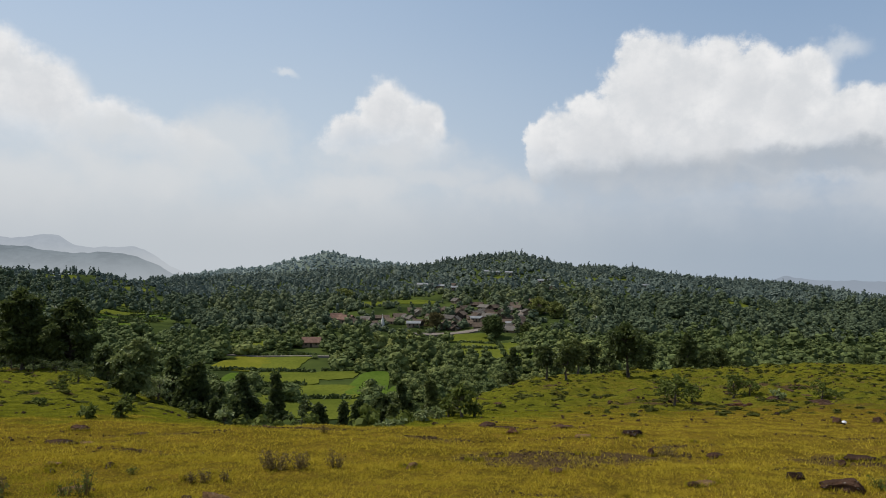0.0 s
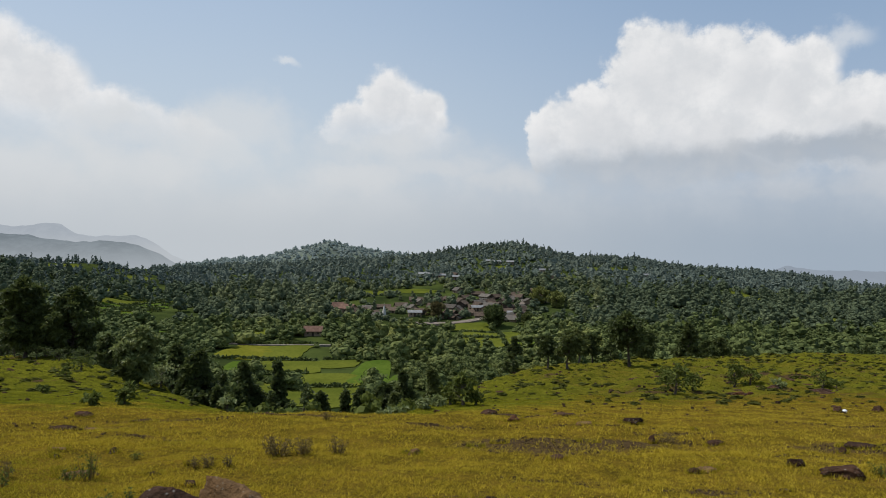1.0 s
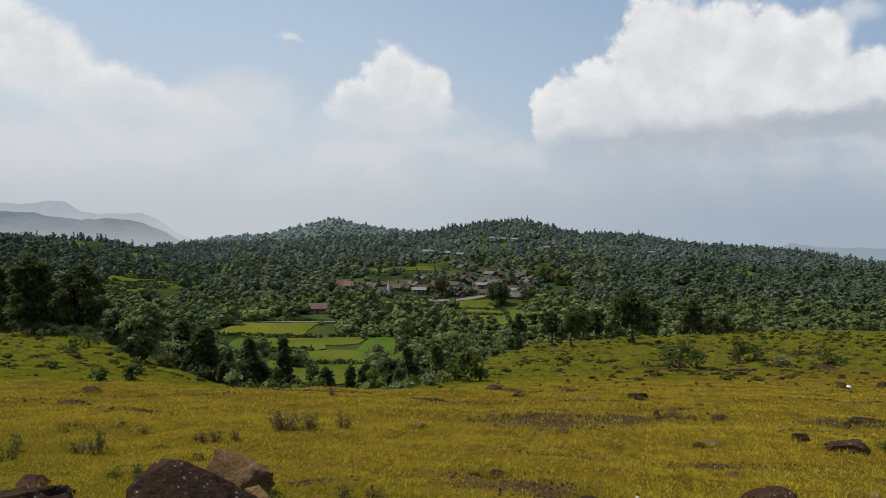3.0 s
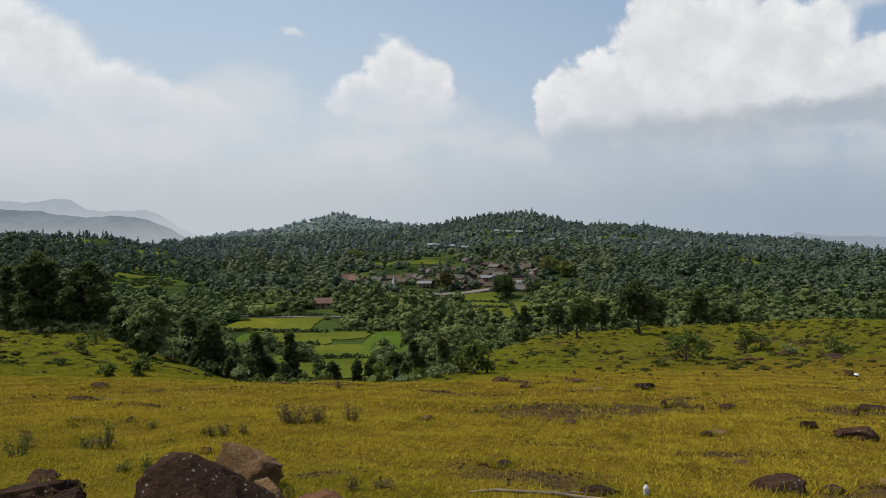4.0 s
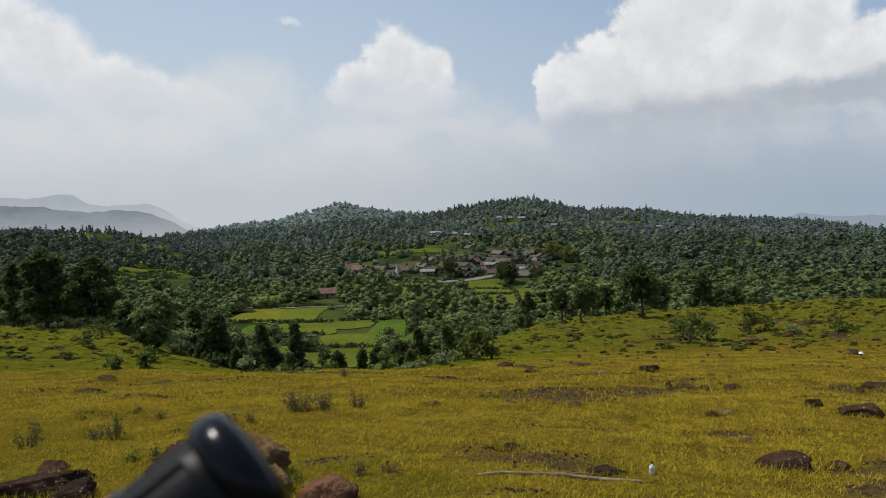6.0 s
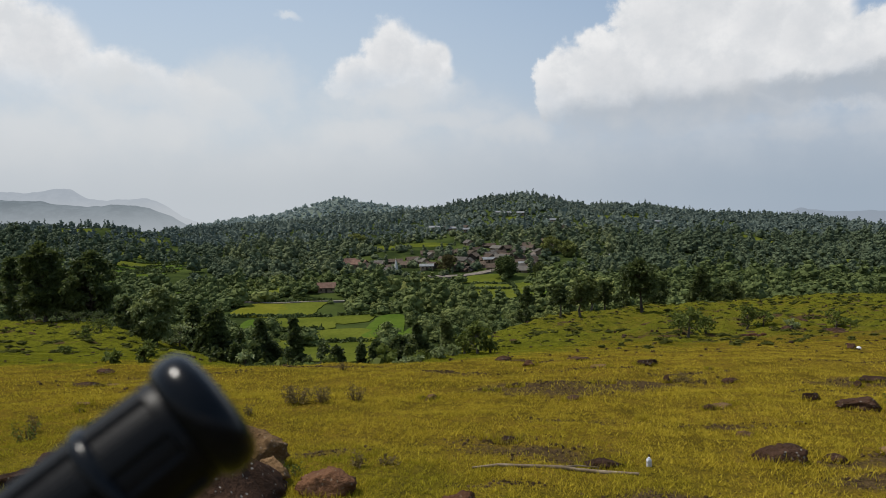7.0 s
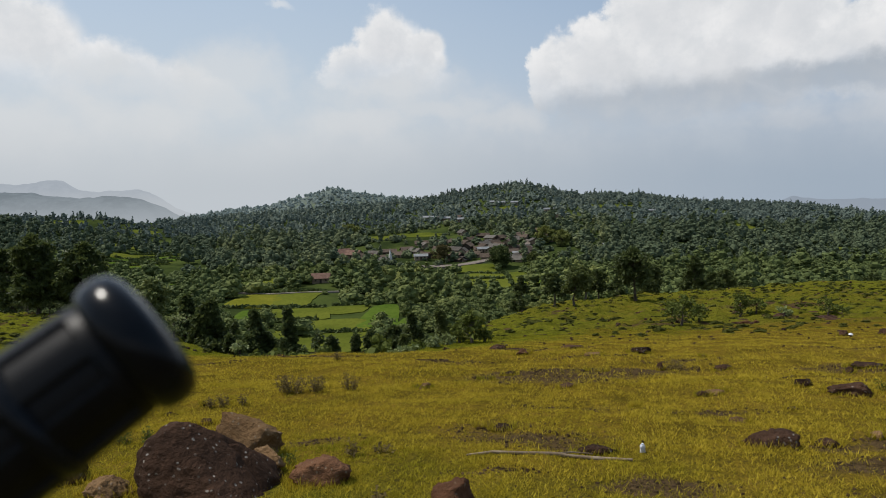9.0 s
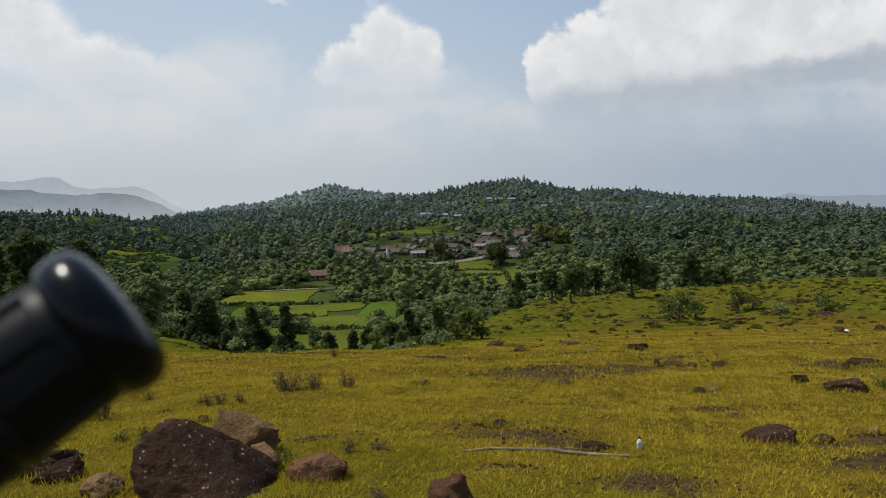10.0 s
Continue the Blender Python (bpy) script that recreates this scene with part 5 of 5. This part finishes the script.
grass("slope_grass", 3, 230000, 18.0, 95.0, 1.6, 0.075, 0.022, "green grass on the slopes", LUSH)


def fringe():
    """Longer blades that crowd round the feet of the stones."""
    rng = np.random.default_rng(31)
    feet = []
    for cx, cy, r in STONES:
        if cy > 16:
            continue
        m = int(130 + 1300 * r)
        a = rng.uniform(0, 6.283, m)
        k = r * rng.uniform(0.80, 1.30, m) / 0.9
        feet.append(np.stack([cx + np.cos(a) * k * 1.15, cy + np.sin(a) * k * 0.8], 1))
    p = np.concatenate(feet)
    x, y = p[:, 0], p[:, 1]
    n = len(x)
    h, w = rng.uniform(0.025, 0.065, n), rng.uniform(0.0018, 0.0036, n) * (0.7 + y / 10)
    a, b = rng.uniform(0, 6.283, n), rng.uniform(0, 6.283, n)
    lean = rng.uniform(0.1, 0.9, n) * h
    foot = np.stack([x, y, ground_z(x, y) - 0.004], 1)
    side = np.stack([np.cos(a) * w, np.sin(a) * w, np.zeros(n)], 1)
    tip = foot + np.stack([np.cos(b) * lean, np.sin(b) * lean, h], 1)
    v = np.stack([foot - side, foot + side, tip], 1).reshape(-1, 3)
    ob = mesh_object("fringe_grass", v, np.arange(3 * n).reshape(-1, 3), BLADE, tint=np.full(3 * n, 0.62))
    tagged(ob, "longer grass round the feet of the rocks", "grass", kind="stuff")


fringe()


def tufts():
    """Low dark weeds dotted over the slopes."""
    rng = np.random.default_rng(12)
    kinds = [clump_crown(rng, 0.30, 0.50, 4, 9, 0.036, 0.8, 1, 0.1) for _ in range(5)]
    n = 9500
    y = 11 + 76 * rng.random(n) ** 1.2
    x = rng.uniform(-0.76, 0.76, n) * y
    keep = (y < table(x / y, WAY, BROW, 0.03) + 3.0) & (noise_field(x * 3, y * 3, 9.0) + 0.25 * rng.random(n) > 0.60) & (y > 15 + 8 * rng.random(n))
    x, y = x[keep], y[keep]
    spots = np.stack([x, y, (0.20 + 0.75 * rng.random(len(x)) ** 2) * (0.30 + y / 75), rng.uniform(0.5, 1.0, len(x)), rng.random(len(x)) ** 4], 1)
    woods("weed_tufts", spots, kinds, LEAF_TUFT, "low dark weeds dotted over the slopes", 13, 1.9)


tufts()


def weed(x, y, height, width, stems, seed, mat, label, leaf=0.018, count=4):
    """A wiry plant: thin stems from one foot with small leaves."""
    rng = np.random.default_rng(seed)
    root = new("weed")
    verts, faces, tips, spread = [], [], [], []
    for i in range(stems):
        a, r = rng.uniform(0, 6.283), width * 0.5 * rng.random() ** 0.6
        tip = np.array([math.cos(a) * r, math.sin(a) * r, height * rng.uniform(0.5, 1.0)])
        foot = np.array([math.cos(a) * r * 0.35, math.sin(a) * r * 0.35, -0.02])
        v, f = tube([foot, foot * 0.4 + tip * 0.6 + rng.normal(scale=0.01, size=3), tip], [0.0035, 0.0028, 0.0012], 3)
        faces += [tuple(q + len(verts) for q in face) for face in f]
        verts += v
        for u in (0.45, 0.7, 0.95):
            tips.append(foot * (1 - u) + tip * u)
            spread.append(0.025)
    part_stem = mesh_object("stalk", verts, faces, SPRIG, root, tint=np.full(len(verts), 0.3))
    q = leaf_quads(rng, tips, spread, count, leaf).reshape(-1, 3)
    mesh_object("foliage", q, np.arange(len(q)).reshape(-1, 4), mat, root, tint=np.full(len(q), 0.2))
    root.matrix_basis = pose(x, y, gz(x, y))
    return tagged(root, label, "weed", "weeds in the meadow")


DRYW, GREENW = "dry brown weed standing in the grass", "small green-leaved weed in the grass"
for i, (x, y, h, w, n, m, lab) in enumerate([(-1.45, 6.05, 0.16, 0.34, 34, SPRIG, "dense dry brown weed clump in yellow grass"), (-1.25, 6.10, 0.14, 0.26, 18, SPRIG, DRYW), (-0.97, 6.30, 0.18, 0.18, 14, SPRIG, DRYW), (-2.02, 5.56, 0.09, 0.08, 6, SPRIG, DRYW), (-1.90, 5.54, 0.10, 0.12, 7, SPRIG, DRYW), (-1.75, 5.58, 0.09, 0.07, 5, SPRIG, DRYW),
                                         (-2.68, 5.15, 0.20, 0.20, 16, LEAF_SHRUB, GREENW), (-2.80, 5.10, 0.10, 0.16, 9, LEAF_SHRUB, GREENW), (-1.97, 4.22, 0.11, 0.09, 7, LEAF_SHRUB, GREENW), (-2.12, 4.25, 0.06, 0.10, 6, LEAF_SHRUB, GREENW), (-0.60, 3.90, 0.10, 0.07, 7, SPRIG, DRYW), (-0.42, 3.95, 0.05, 0.10, 7, SPRIG, DRYW),
                                         (3.62, 5.55, 0.11, 0.22, 16, LEAF_SHRUB, GREENW), (-3.10, 4.75, 0.14, 0.22, 12, LEAF_SHRUB, GREENW), (-3.25, 5.05, 0.17, 0.1, 6, SPRIG, DRYW), (2.55, 7.75, 0.10, 0.30, 22, SPRIG, "low reddish dry weeds beside a stone"), (-1.6, 9.4, 0.14, 0.14, 9, SPRIG, DRYW), (-0.95, 3.75, 0.06, 0.12, 8, LEAF_SHRUB, GREENW), (-0.35, 3.05, 0.08, 0.06, 6, SPRIG, DRYW), (-2.75, 6.1, 0.07, 0.12, 7, LEAF_SHRUB, GREENW)]):
    weed(x, y, h, w, n, 200 + i, m, lab, 0.021 if m is SPRIG else 0.018)


# ---- small things ----
def branch():
    pts = [(0.07, 3.875), (0.22, 3.865), (0.40, 3.845), (0.58, 3.835), (0.66, 3.815), (0.80, 3.775), (0.99, 3.705)]
    v, f = tube([(x, y, gz(x, y) + 0.012 + 0.006 * math.sin(i * 2.1)) for i, (x, y) in enumerate(pts)], [0.006, 0.010, 0.011, 0.014, 0.010, 0.014, 0.008], 7)
    root = new("fallen_branch")
    mesh_object("bough", v, f, DEADWOOD, root, smooth=True)
    v, f = tube([(0.60, 3.83, gz(0.6, 3.83) + 0.02), (0.68, 3.86, gz(0.68, 3.86) + 0.03), (0.80, 3.86, gz(0.80, 3.86) + 0.02)], [0.007, 0.005, 0.003], 5)
    mesh_object("twig", v, f, DEADWOOD, root)
    tagged(root, "bleached dry fallen branch lying in the grass", "branch")


branch()


def litter(x, y, h, r, label):
    rng = random.Random(4)
    bm = bmesh.new()
    rings = []
    for i, (f, k) in enumerate(((0, 0.8), (0.1, 1.0), (0.45, 0.92), (0.7, 1.0), (0.86, 0.7), (0.94, 0.4), (1.0, 0.38))):
        rings.append([bm.verts.new((math.cos(a) * r * k * rng.uniform(0.85, 1.1), math.sin(a) * r * k * rng.uniform(0.85, 1.1), h * f)) for a in [6.283 * j / 9 for j in range(9)]])
    for a, b in zip(rings, rings[1:]):
        for j in range(9):
            bm.faces.new((a[j], a[(j + 1) % 9], b[(j + 1) % 9], b[j]))
    bm.faces.new(rings[0][::-1])
    bm.faces.new(rings[-1])
    ob = part("litter", bm, FOIL)
    ob.matrix_basis = pose(x, y, gz(x, y) - 0.005, 8, -10, 30)
    tagged(ob, label, "litter")


litter(1.10, 3.90, 0.065, 0.017, "crumpled whitish plastic litter standing in the grass")
litter(8.46, 14.3, 0.08, 0.05, "small white scrap beside a dark stone")


# ---- the black pole beside the camera ----
def lathe(profile, sides, flute=0.0, flutes=8):
    """A turned body along +z: rows of height and radius; flutes sink long grooves."""
    verts, faces = [], []
    for z, r, k in profile:
        for i in range(sides):
            a = 2 * math.pi * i / sides
            groove = flute * k * (1 if (i * flutes * 2 // sides) % 2 else 0)
            verts.append(((r - groove) * math.cos(a), (r - groove) * math.sin(a), z))
    for j in range(len(profile) - 1):
        for i in range(sides):
            a, b = j * sides + i, j * sides + (i + 1) % sides
            faces.append((a, b, b + sides, a + sides))
    faces.append(tuple(range(sides - 1, -1, -1)))
    faces.append(tuple(range(len(verts) - sides, len(verts))))
    return verts, faces


def pole():
    """Top at the origin, shaft along -z; then laid along its slant until it meets the ground."""
    top, way = Vector((-0.0534, 0.1400, 1.4819)), Vector((-0.730, -0.422, -0.538)).normalized()
    length = 1.0
    while (top + way * length).z > gz((top + way * length).x, (top + way * length).y) - 0.03:
        length += 0.01
    root = new("walking_pole")
    v, f = lathe([(-0.0046, 0.0090, 0), (-0.0044, 0.0100, 0), (-0.0036, 0.0109, 0), (-0.0018, 0.0114, 0), (0.0, 0.0113, 0), (0.0016, 0.0106, 0), (0.0026, 0.0090, 0), (0.0032, 0.0060, 0), (0.0034, 0.003, 0)], 64)
    mesh_object("end_cap", v, f, GLOSS, root, "glossy black rounded end cap", smooth=True)
    v, f = lathe([(-0.120, 0.0098, 1), (-0.030, 0.0101, 1), (-0.0230, 0.0102, 1), (-0.0200, 0.0102, 1), (-0.0195, 0.0102, 1), (-0.0066, 0.0100, 1), (-0.0062, 0.0099, 0), (-0.0040, 0.0096, 0)], 96, 0.0008, 8)
    grip = mesh_object("grip", v, f, RUBBER, root, "black ribbed rubber grip")
    v, f = lathe([(-0.0190, 0.0098, 0), (-0.0185, 0.0104, 0), (-0.0175, 0.0106, 0), (-0.0165, 0.0104, 0), (-0.0160, 0.0098, 0)], 48)
    mesh_object("collar", v, f, GLOSS, grip, "raised glossy ring", smooth=True)
    v, f = lathe([(-length + 0.08, 0.006, 0), (-0.12, 0.0078, 0), (-0.118, 0.0078, 0)], 24)
    mesh_object("shaft", v, f, STEEL, root, "dark metal shaft", smooth=True)
    v, f = lathe([(-length, 0.002, 0), (-length + 0.05, 0.0055, 0), (-length + 0.085, 0.0075, 0)], 16)
    mesh_object("ferrule", v, f, RUBBER, root, "rubber tip in the ground", smooth=True)
    root.matrix_basis = Matrix.Translation(top) @ (-way).to_track_quat("Z", "Y").to_matrix().to_4x4()
    tagged(root, "black walking pole with rubber grip, planted in the grass", "walking pole")


pole()
